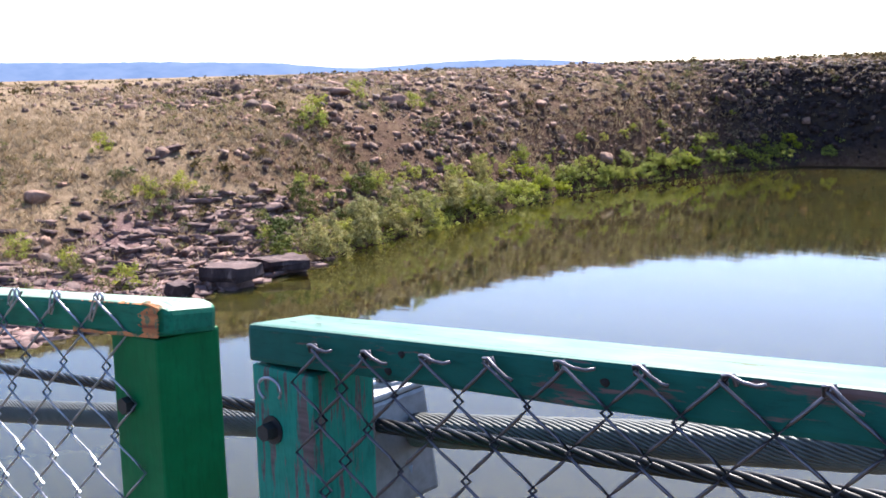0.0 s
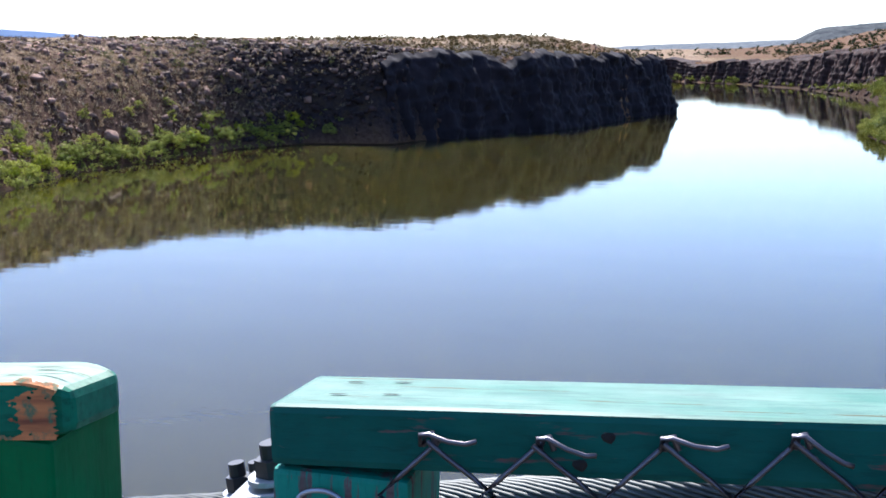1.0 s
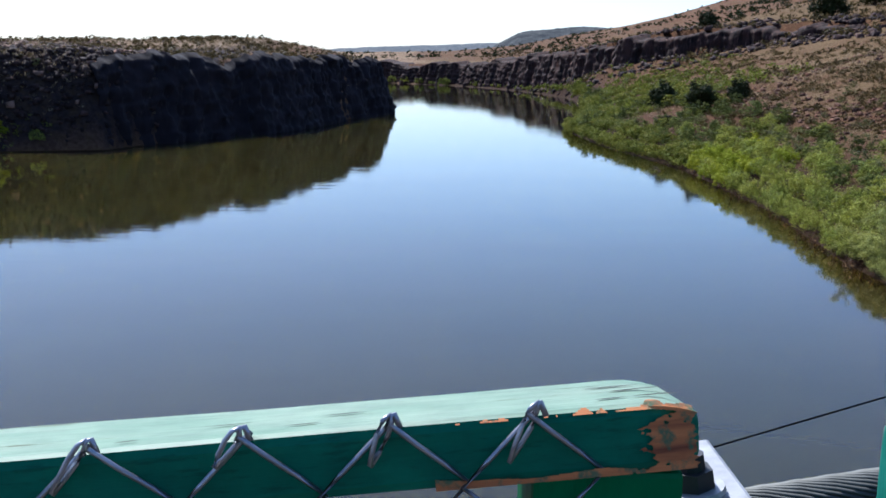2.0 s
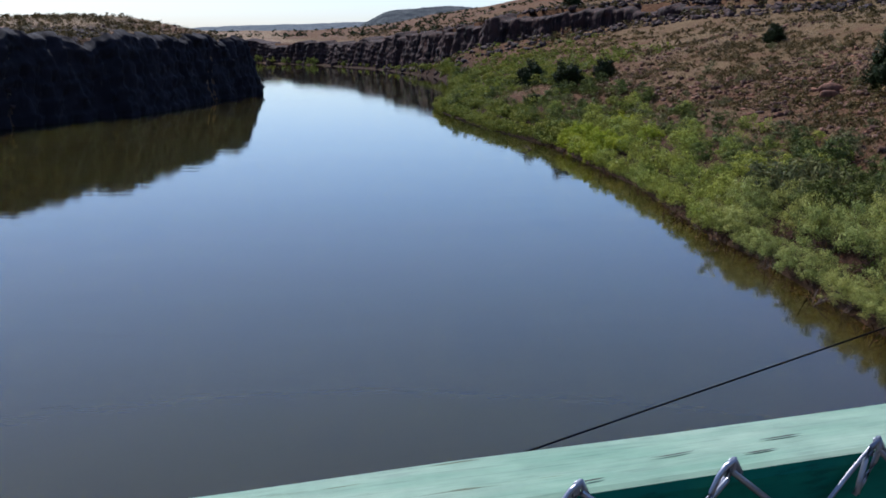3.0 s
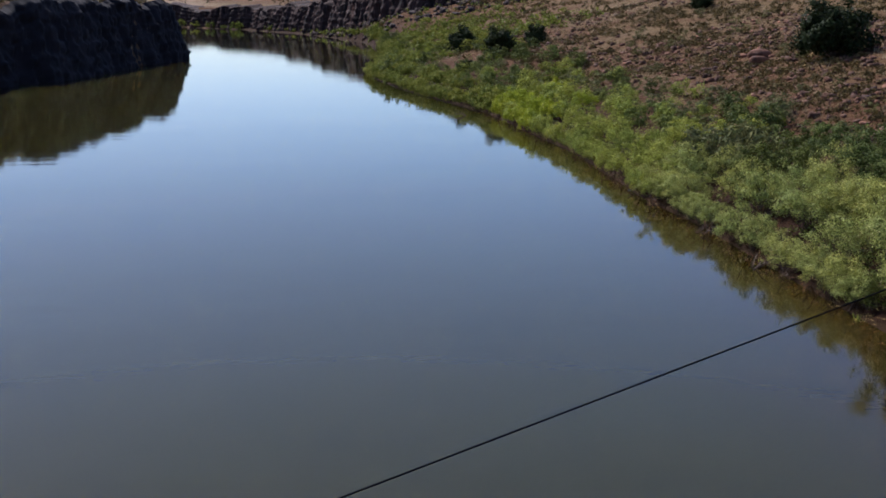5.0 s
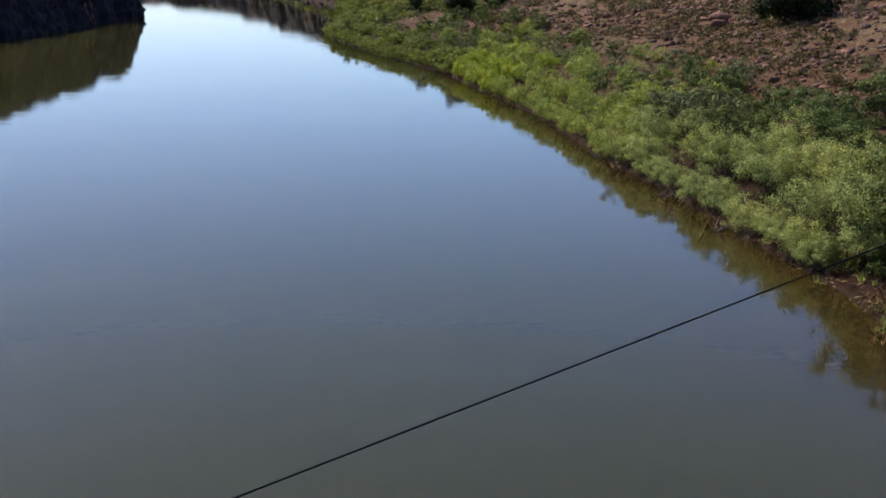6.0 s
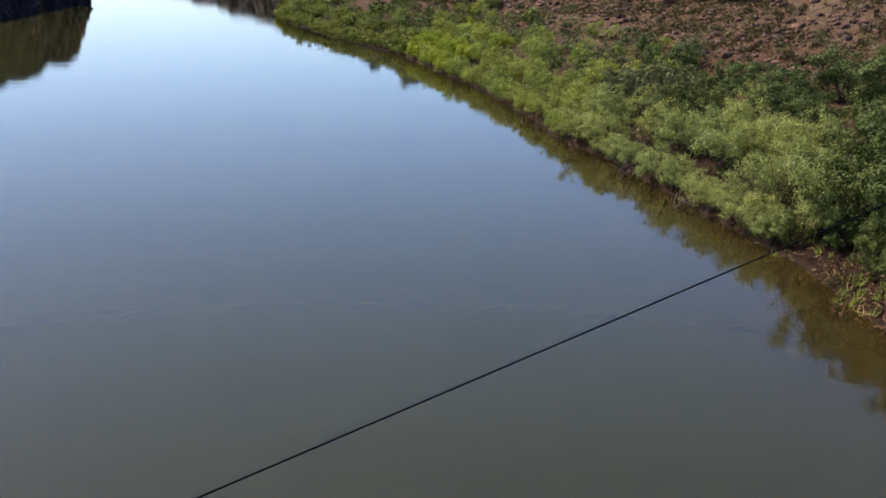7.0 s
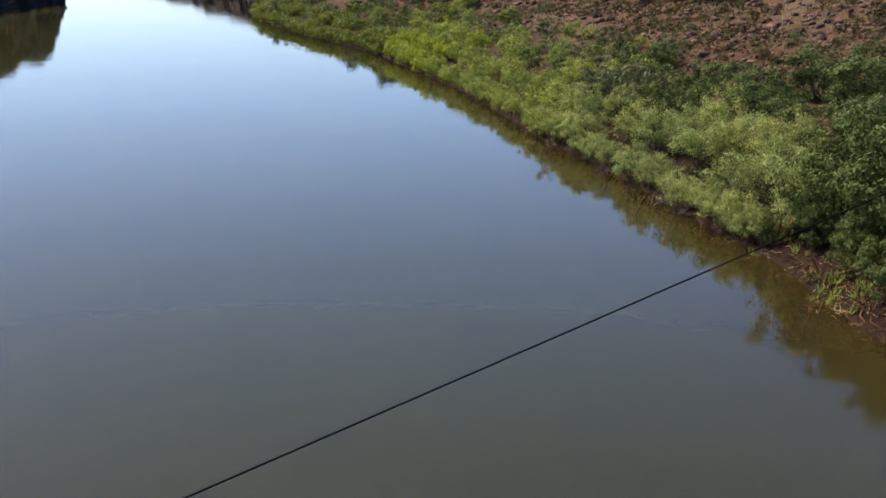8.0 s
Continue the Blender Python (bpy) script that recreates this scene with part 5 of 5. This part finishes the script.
# low closed cover towards the promontory
for k in range(120):
    y = RNG.uniform(96, 250)
    reach = 16 if y > 104 else 9
    p = shore_point(RIGHT[3:26], y, 0.8 + reach * RNG.random() ** 1.5)
    if p[0] - 20 < 34:
        plant(one_of(FARS) if RNG.random() < 0.6 else one_of(GREYS + DARKS_OFF[:1] + MIDS[:1]), *p, RNG.uniform(0.6, 1.0), RNG.uniform(0.75, 1.05))
for y in np.arange(96.5, 166, 1.7):
    plant(one_of(FARS), *shore_point(RIGHT[3:26], y + RNG.normal() * 0.3, 0.5 + 0.2 * RNG.normal()), RNG.uniform(0.6, 0.8), RNG.uniform(0.85, 1.1))
    plant(one_of(FARS * 2 + MIDS), *shore_point(RIGHT[3:26], y + RNG.normal() * 0.5, 3.4 + 0.6 * RNG.normal()), RNG.uniform(0.6, 0.85), RNG.uniform(0.85, 1.1))
for k in range(70):
    y, d = RNG.uniform(30, 120), 14 + 27 * RNG.random()
    plant(one_of(GREYS), *shore_point(SHORE if y < 105 else RIGHT[3:24], y, d), RNG.uniform(0.4, 0.8))
for k in range(40):
    y = RNG.uniform(100, 165)
    plant(one_of(GREYS + DARKS_OFF), *shore_point(RIGHT[3:24], y, RNG.uniform(4, 17)), RNG.uniform(0.5, 0.8), 0.9)
for y in np.arange(195, 370, 5.0):
    plant(one_of(FARS), *shore_point(RIGHT[16:27], y, 0.8 + RNG.random() * 1.2), RNG.uniform(0.45, 0.9), RNG.uniform(0.8, 1.6))
for k in range(50):
    plant(one_of(FARS), *shore_point(RIGHT[3:26], RNG.uniform(165, 245), RNG.uniform(0.0, 2.0)), RNG.uniform(0.5, 0.85), RNG.uniform(0.7, 1.1))
for x in np.arange(-40, 12, 5.0):
    yy = np.interp(x, [-60, -10, 12], [421, 401, 376])
    plant(one_of(FARS), x + RNG.normal(), yy + 1.2, RNG.uniform(0.6, 1.1), RNG.uniform(0.9, 1.9))
# shrubs that overhang the reedy near shore, and the bank beyond the view
for x, y, s in ((21.3, 28.4, 1.0), (22.0, 26.4, 1.1), (23.3, 28.6, 1.05), (23.9, 25.6, 1.1), (21.6, 24.2, 1.0), (25.6, 28.0, 1.1), (25.8, 24.0, 1.1), (20.9, 29.6, 0.9), (24.0, 30.6, 1.1)):
    plant(one_of(DARKS if x > 21 else WILLOWS), x, y, s, 1.1)
for x, y, s in ((19.6, 19.8, 0.95), (19.9, 17.6, 0.95), (21.2, 21.6, 1.0), (23.4, 19.0, 1.05), (21.6, 14.4, 0.95), (23.4, 15.6, 1.05), (22.4, 11.5, 1.0), (25.8, 20.6, 1.0), (24.5, 13.0, 1.1)):
    plant(one_of(DARKS), x, y, s, 1.15)

# left bank
LEFT_MIRROR = LEFT[:20, :2]


def left_point(y, d):
    return shore_point(LEFT_MIRROR, y, -d)


for y in np.arange(38.5, 62.0, 0.75):
    plant(TALLS[RNG.integers(2)] if RNG.random() < 0.7 else LIMES[RNG.integers(3)], *left_point(y, 0.7 + 0.6 * RNG.normal()), RNG.uniform(0.55, 0.9), RNG.uniform(0.75, 1.05))
for y in np.arange(57.0, 106.5, 0.9):
    q = RNG.random()
    kind = LIMES[RNG.integers(3)] if q < 0.35 else YELLOWS[RNG.integers(3)] if q < 0.8 else LIME_WILLOWS[RNG.integers(2)]
    plant(kind, *left_point(y, 0.9 + 0.4 * RNG.normal()), RNG.uniform(0.7, 1.1) * (0.9 if kind in LIMES else 0.55), 0.8)
for k in range(130):
    y = RNG.uniform(36, 34 + 40 * (1 + RNG.random()) / 1.15)
    plant(LIMES[RNG.integers(3)] if y > 50 or RNG.random() < 0.85 else DARKS_OFF[RNG.integers(3)], *left_point(y, 1.0 + (5.0 if y < 50 else 2.6) * RNG.random() ** 1.6), RNG.uniform(0.22, 0.6))
for x, y, s in ((-55.5, 35.4, 0.75), (-49.3, 34.2, 0.7), (-48.9, 36.0, 0.75), (-41.7, 27.4, 0.75), (-45.0, 26.5, 0.6), (-47.2, 25.2, 0.7), (-56.2, 57.9, 0.9), (-53.0, 50.5, 1.0), (-52.0, 49.0, 0.9), (-54.2, 62.0, 0.8)):
    plant(LIMES[RNG.integers(3)], x, y, s)
for k in range(45):
    y = RNG.uniform(28, 106)
    plant(GREYS[RNG.integers(2)], *left_point(y, 4 + (10 if y < 45 else 6) * RNG.random()), RNG.uniform(0.4, 0.75))


def juniper(x, y, tall, seed):
    t = thing("juniper_tree", (x, y, ground_z(x, y) - 0.05), "dark green rounded juniper tree on the dry hillside", "tree", "junipers")
    (fv, ff), (sv, sf) = shrub_shape(seed, wide=tall * 1.2, tall=tall, puffs=90, leaves=5200, leaf=0.05 * tall, aspect=0.5, lift=0.04, puff=0.16)
    tv, tf = tube([(0, 0, -0.2), (0.05, 0.02, tall * 0.3), (0.0, 0.1, tall * 0.75)], np.array([0.2, 0.15, 0.04]) * tall / 4, 8)
    part("trunk", mesh_of("trunk", tv, tf, BARK, True), t)
    tagged(part("branchwork", mesh_of("branchwork", sv, sf, BARK, True), t), kind="stuff")
    part("crown", mesh_of("crown", fv, ff, JUNIPER), t)
    return t


for k, (x, y, tall) in enumerate(((34, 129.3, 3.3), (33.2, 145.3, 3.0), (39.3, 131.8, 2.3), (46, 75.2, 4.2), (93.5, 247, 6.0), (70, 262, 3.4), (110, 262, 5), (60, 128, 2.2), (28.5, 122, 1.4))):
    juniper(x, y, tall, 300 + k)


# ---- grass, low scrub and litter ----
def tuft_piece(seed, blades, tall, spread):
    rng = np.random.default_rng(seed)
    vs, fs = [], []
    for k in range(blades):
        a, lean = rng.uniform(0, 6.28), rng.uniform(0.1, 0.9) * spread
        root = rng.normal(size=2) * spread * 0.25
        w = 0.02 + 0.02 * rng.random()
        tipz = tall * rng.uniform(0.6, 1)
        dx, dy = math.cos(a), math.sin(a)
        vs += [(root[0] - dy * w, root[1] + dx * w, 0), (root[0] + dy * w, root[1] - dx * w, 0), (root[0] + dx * lean, root[1] + dy * lean, tipz)]
        fs.append((3 * k, 3 * k + 1, 3 * k + 2))
    return np.array(vs), np.array(fs)


def mound_piece(seed, leaves=26, leaf=0.13):
    """A low rounded sage plant, its leaves lying over a dome."""
    rng = np.random.default_rng(seed)
    d = rng.normal(size=(leaves, 3))
    d[:, 2] = np.abs(d[:, 2])
    d /= np.linalg.norm(d, axis=1)[:, None]
    p = d * [0.5, 0.5, 0.42] * rng.uniform(0.6, 1, leaves)[:, None] + [0, 0, 0.05]
    return leaf_blades(p, leaf, 0.5, rng, 0.0, d)


def scrub_piece(seed, leaves=9, leaf=0.23):
    rng = np.random.default_rng(seed)
    d = rng.normal(size=(leaves, 3))
    d /= np.linalg.norm(d, axis=1)[:, None]
    p = d * [0.4, 0.4, 0.3] * rng.uniform(0.5, 1, leaves)[:, None] + [0, 0, 0.28]
    return leaf_blades(p, leaf, 0.5, rng)


TUFTS = [tuft_piece(k, 9, 0.45, 0.7) for k in range(6)]
SCRUBS = [scrub_piece(k) for k in range(6)]
FINE = [scrub_piece(20 + k, 14, 0.148) for k in range(6)]
MOUNDS = [mound_piece(70 + k) for k in range(8)]
SMALL = [scrub_piece(40 + k, 34, 0.07) for k in range(6)]
xs, ys = sample(30000, -130, -30, 16, 150, lambda x, y, d: np.where((d > 2) & (x < -28), np.clip(0.5 + 1.5 * fbm(x / 11, y / 11, 3, 91), 0, 1) * np.where(d < 14, 0.75, 0.9), 0))
scatter("dry_grass", TUFTS, xs, ys, 0.35 + 0.6 * RNG.random(len(xs)), DRY, "straw-coloured dry grass tufts", "grass", 0.0, 0.1)
scatter("dry_grass", TUFTS, *RIM_GRASS, 0.5 + 0.7 * RNG.random(len(RIM_GRASS[0])), DRY, "dry grass along the cliff top", "grass", 0.0, 0.1)
xs, ys = sample(12000, 22, 120, 20, 200, lambda x, y, d: np.where((d > 8) & (x > 15), np.clip(0.4 + 1.7 * fbm(x / 12, y / 12, 3, 93), 0, 1), 0))
scatter("dry_grass", TUFTS, xs, ys, 0.45 + 0.7 * RNG.random(len(xs)), DRY, "straw-coloured dry grass tufts", "grass", 0.0, 0.1)
xs, ys = sample(46000, -75, -36, 22, 106, lambda x, y, d: np.where((d > 1.0) & (d < 30) & (x < -30), np.clip(0.4 + 1.4 * fbm(x / 5, y / 5, 3, 133), 0.05, 1) * 0.8, 0))
scatter("dry_grass", TUFTS, xs, ys, 0.45 + 0.65 * RNG.random(len(xs)), DRY, "pale dry tufts between the stones of the slope", "grass", 0.0, 0.2)
xs, ys = sample(2600, -70, -36, 22, 100, lambda x, y, d: np.where((d > 1.0) & (d < 26) & (x < -30), np.clip(0.2 + 1.6 * fbm(x / 6, y / 6, 3, 137), 0, 1), 0))
scatter("scrub", FINE, xs, ys, 0.35 + 0.6 * RNG.random(len(xs)), SHRUB_GREY, "small grey-green plants on the stony slope", "scrub", 0.05, 0.1)
xs, ys = sample(10000, -130, -5, 16, 215, lambda x, y, d: np.where((d > 1.5) & (x < 0), np.clip(0.3 + 1.6 * fbm(x / 7, y / 7, 3, 95), 0, 1) * np.where(d < 40, 1, 0.6), 0))
scatter("scrub", SCRUBS, xs, ys, 0.35 + 0.8 * RNG.random(len(xs)) ** 1.5, BROWN_SCRUB, "small grey-green scrub plants", "scrub", 0.05, 0.1)
xs, ys = sample(15000, 22, 150, 20, 260, lambda x, y, d: np.where((d > 8) & (x > 15), np.clip(0.45 + 1.8 * fbm(x / 8, y / 8, 3, 97), 0, 1) * np.where(d < 40, 1, 0.7), 0))
scatter("scrub", MOUNDS, xs, ys, 0.6 + 1.0 * RNG.random(len(xs)) ** 1.5, BROWN_SCRUB, "low brown-olive sage mounds", "scrub", 0.05, 0.1)
xs, ys = sample(4200, -60, 420, 270, 1000, lambda x, y, d: np.where((np.degrees(np.arctan2(x, y)) > -5) & (np.degrees(np.arctan2(x, y)) < 24) & (d > 14), np.where(fbm(x / 70, y / 70, 2, 99) > 0.14, 0.8, 0.06), 0))
scatter("far_woods", SCRUBS, xs, ys, 2.0 + 3.5 * RNG.random(len(xs)), JUNIPER, "far dark juniper woods on the ridge", "woods", 0.05, 0.1)

xs, ys = sample(8500, 30, 330, 150, 620, lambda x, y, d: np.where((d > 24) & (x > 20), np.clip(0.4 + 1.5 * fbm(x / 25, y / 25, 3, 197), 0, 1), 0))
scatter("scrub", SCRUBS, xs, ys, 0.8 + 1.5 * RNG.random(len(xs)) ** 1.5, BROWN_SCRUB, "scattered scrub on the far hillside", "scrub", 0.05, 0.1)
xs, ys = sample(11000, 26, 80, 20, 135, lambda x, y, d: np.where((d > 10.5) & (d < 45), np.clip(0.4 + 1.5 * fbm(x / 6, y / 6, 3, 197), 0, 1), 0))
scatter("scrub", MOUNDS, xs, ys, 0.45 + 0.8 * RNG.random(len(xs)) ** 1.5, BROWN_SCRUB, "low brown-olive sage mounds", "scrub", 0.05, 0.1)
xs, ys = sample(3800, 15, 62, 46, 175, lambda x, y, d: np.where((d > 0.3) & (d < 12), np.clip(1.1 - d / 13, 0, 1), 0))
scatter("undergrowth", SMALL, xs, ys, 0.7 + 0.8 * RNG.random(len(xs)), SHRUB_MID, "low green undergrowth between the bank shrubs", "undergrowth", 0.05, 0.1)
xs, ys = sample(1500, 15, 44, 18, 46, lambda x, y, d: np.where((d > 1.0) & (d < 14), 0.85, 0))
scatter("undergrowth", SMALL, xs, ys, 0.5 + 0.9 * RNG.random(len(xs)), SHRUB_DARK, "low dark green undergrowth on the near bank", "undergrowth", 0.05, 0.2)


xs, ys = sample(5000, -75, -5, 108, 206, lambda x, y, d: np.where((d > 1.2) & (d < 34) & (x < 0), np.clip(0.6 + 1.2 * fbm(x / 9, y / 9, 2, 151), 0.1, 1), 0))
scatter("scrub", SCRUBS, xs, ys, 0.5 + 0.8 * RNG.random(len(xs)), BROWN_SCRUB, "low dark scrub on the cliff top", "scrub", 0.05, 0.1)
xs, ys = sample(9000, -50, -30, 39, 107, lambda x, y, d: np.where((d > -0.1) & (d < 1.6), 0.85, 0))
scatter("undergrowth", FINE, xs, ys, 0.4 + 0.5 * RNG.random(len(xs)), SHRUB_LIME, "low bright green plants along the foot of the stony bank", "undergrowth", 0.05, 0.2)
xs, ys = sample(1500, 16, 28, 24, 98, lambda x, y, d: np.where((d > 0.0) & (d < 1.4), 0.6, 0))
scatter("undergrowth", SMALL, xs, ys, 0.3 + 0.5 * RNG.random(len(xs)), SHRUB_GREY, "low dark plants at the waterline under the shrubs", "undergrowth", 0.05, 0.2)


def off_band(x, y):
    return to_line(np.asarray(x, dtype=float), np.asarray(y, dtype=float), BAND)[0]


# the green slope between the shore and the far rim rock
xs, ys = sample(9000, 18, 92, 140, 330, lambda x, y, d: np.where((d > 0.2) & (d < 34) & (off_band(x, y) > 2) & ~inside(x, y, BEHIND), np.clip(1.15 - d / 30, 0, 1) * np.clip(0.6 + 1.3 * fbm(x / 9, y / 9, 2, 117), 0.1, 1), 0))
scatter("undergrowth", FINE, xs, ys, 1.2 + 1.4 * RNG.random(len(xs)), BANK_GREEN, "low yellow-green undergrowth on the slope below the rim rock", "undergrowth", 0.05, 0.1)
xs, ys = sample(6500, 20, 110, 175, 330, lambda x, y, d: np.where((off_band(x, y) < 12) & (d > 0.1), 0.75, 0))
scatter("rim_stones", STONES, xs, ys, 0.5 + 1.3 * RNG.random(len(xs)) ** 2, DARK_RUBBLE, "fallen blocks along the far rim rock", "rubble")
xs, ys = sample(2500, 20, 115, 180, 330, lambda x, y, d: np.where((off_band(x, y) < 9) & (d > 2), 0.5, 0))
scatter("scrub", SCRUBS, xs, ys, 1.2 + 1.8 * RNG.random(len(xs)), BROWN_SCRUB, "dark scrub along the far rim rock", "scrub", 0.05, 0.1)
# reeds and dead sticks where the right bank meets the water
def stalk_piece(seed, stalks, reach, flat):
    """Thin broken stalks lying over one another."""
    rng = np.random.default_rng(seed)
    vs, fs = [], []
    for k in range(stalks):
        a, long = rng.uniform(0, 6.28), reach * rng.uniform(0.4, 1)
        up = long * rng.uniform(0, flat)
        root = rng.normal(size=2) * reach * 0.3
        dx, dy, w = math.cos(a), math.sin(a), rng.uniform(0.008, 0.015)
        bend = rng.normal() * 0.25
        mid = (root[0] + (dx - dy * bend) * long * 0.5, root[1] + (dy + dx * bend) * long * 0.5, 0.02 + up * 0.8)
        tip = (root[0] + dx * long, root[1] + dy * long, 0.02 + up * 0.6)
        vs += [(root[0] - dy * w, root[1] + dx * w, 0.0), (root[0] + dy * w, root[1] - dx * w, 0.0), (mid[0] + dy * w, mid[1] - dx * w, mid[2]), (mid[0] - dy * w, mid[1] + dx * w, mid[2] + w), tip]
        n = 5 * k
        fs += [(n, n + 1, n + 2), (n, n + 2, n + 3), (n + 3, n + 2, n + 4)]
    return np.array(vs), np.array(fs)


REEDS = [stalk_piece(60 + k, 5, 0.75, 0.3) for k in range(7)]
xs, ys = sample(12000, 13, 30, 11, 31.5, lambda x, y, d: np.where((d > -1.7) & (d < 2.2), np.clip(0.3 + 1.6 * fbm(x / 1.6, y / 1.6, 3, 211), 0, 1), 0))
scatter("dead_reeds", REEDS, xs, ys, 0.35 + 0.5 * RNG.random(len(xs)), STRAW, "flattened dead reeds at the waterline", "reeds", -0.02, 0.08)
RUSHES = [tuft_piece(160 + k, 16, 0.36, 0.34) for k in range(5)]
xs, ys = sample(900, 15, 26, 18, 31, lambda x, y, d: np.where((d > -0.4) & (d < 1.6), np.clip(0.1 + 1.6 * fbm(x / 2.0, y / 2.0, 3, 223), 0, 1), 0))
scatter("rushes", RUSHES, xs, ys, 0.5 + 0.6 * RNG.random(len(xs)), SHRUB_LIME, "low green rushes among the dead reeds", "rushes", 0.02, 0.25)


def driftwood(x, y, length, seed, label):
    rng = np.random.default_rng(seed)
    t = thing("driftwood", (x, y, 0.03), label, "driftwood", "driftwood")
    a = rng.uniform(0, 6.28)
    for k in range(5):
        b = a + rng.normal() * 0.7
        e = np.array([math.cos(b), math.sin(b), rng.uniform(0.05, 0.5)]) * length * rng.uniform(0.5, 1)
        s = rng.normal(size=3) * 0.1 * [1, 1, 0]
        v, f = tube([s + [0, 0, -0.1], s + e * 0.5 + [0, 0, 0.06], s + e], np.array([0.03, 0.02, 0.008]), 5)
        part("branch", mesh_of("branch", v, f, BARK, True), t)
    return t


driftwood(21.4, 93.6, 1.8, 1, "dead brown branches sticking out of the water")
xs, ys = sample(3000, 11, 34, 12, 100, lambda x, y, d: np.where((d > -0.7) & (d < 1.8), 0.85, 0))
TWIGS = [stalk_piece(80 + k, 9, 0.8, 1.2) for k in range(5)]
scatter("dead_twigs", TWIGS, xs, ys, 0.6 + 0.9 * RNG.random(len(xs)), LITTER, "reddish-brown dead twigs under the bank shrubs", "twigs", 0.02, 0.5)
driftwood(19.2, 36.5, 1.3, 3, "bare brown sticks at the foot of the willows")
driftwood(20.0, 43.0, 1.3, 4, "bare brown sticks at the foot of the willows")
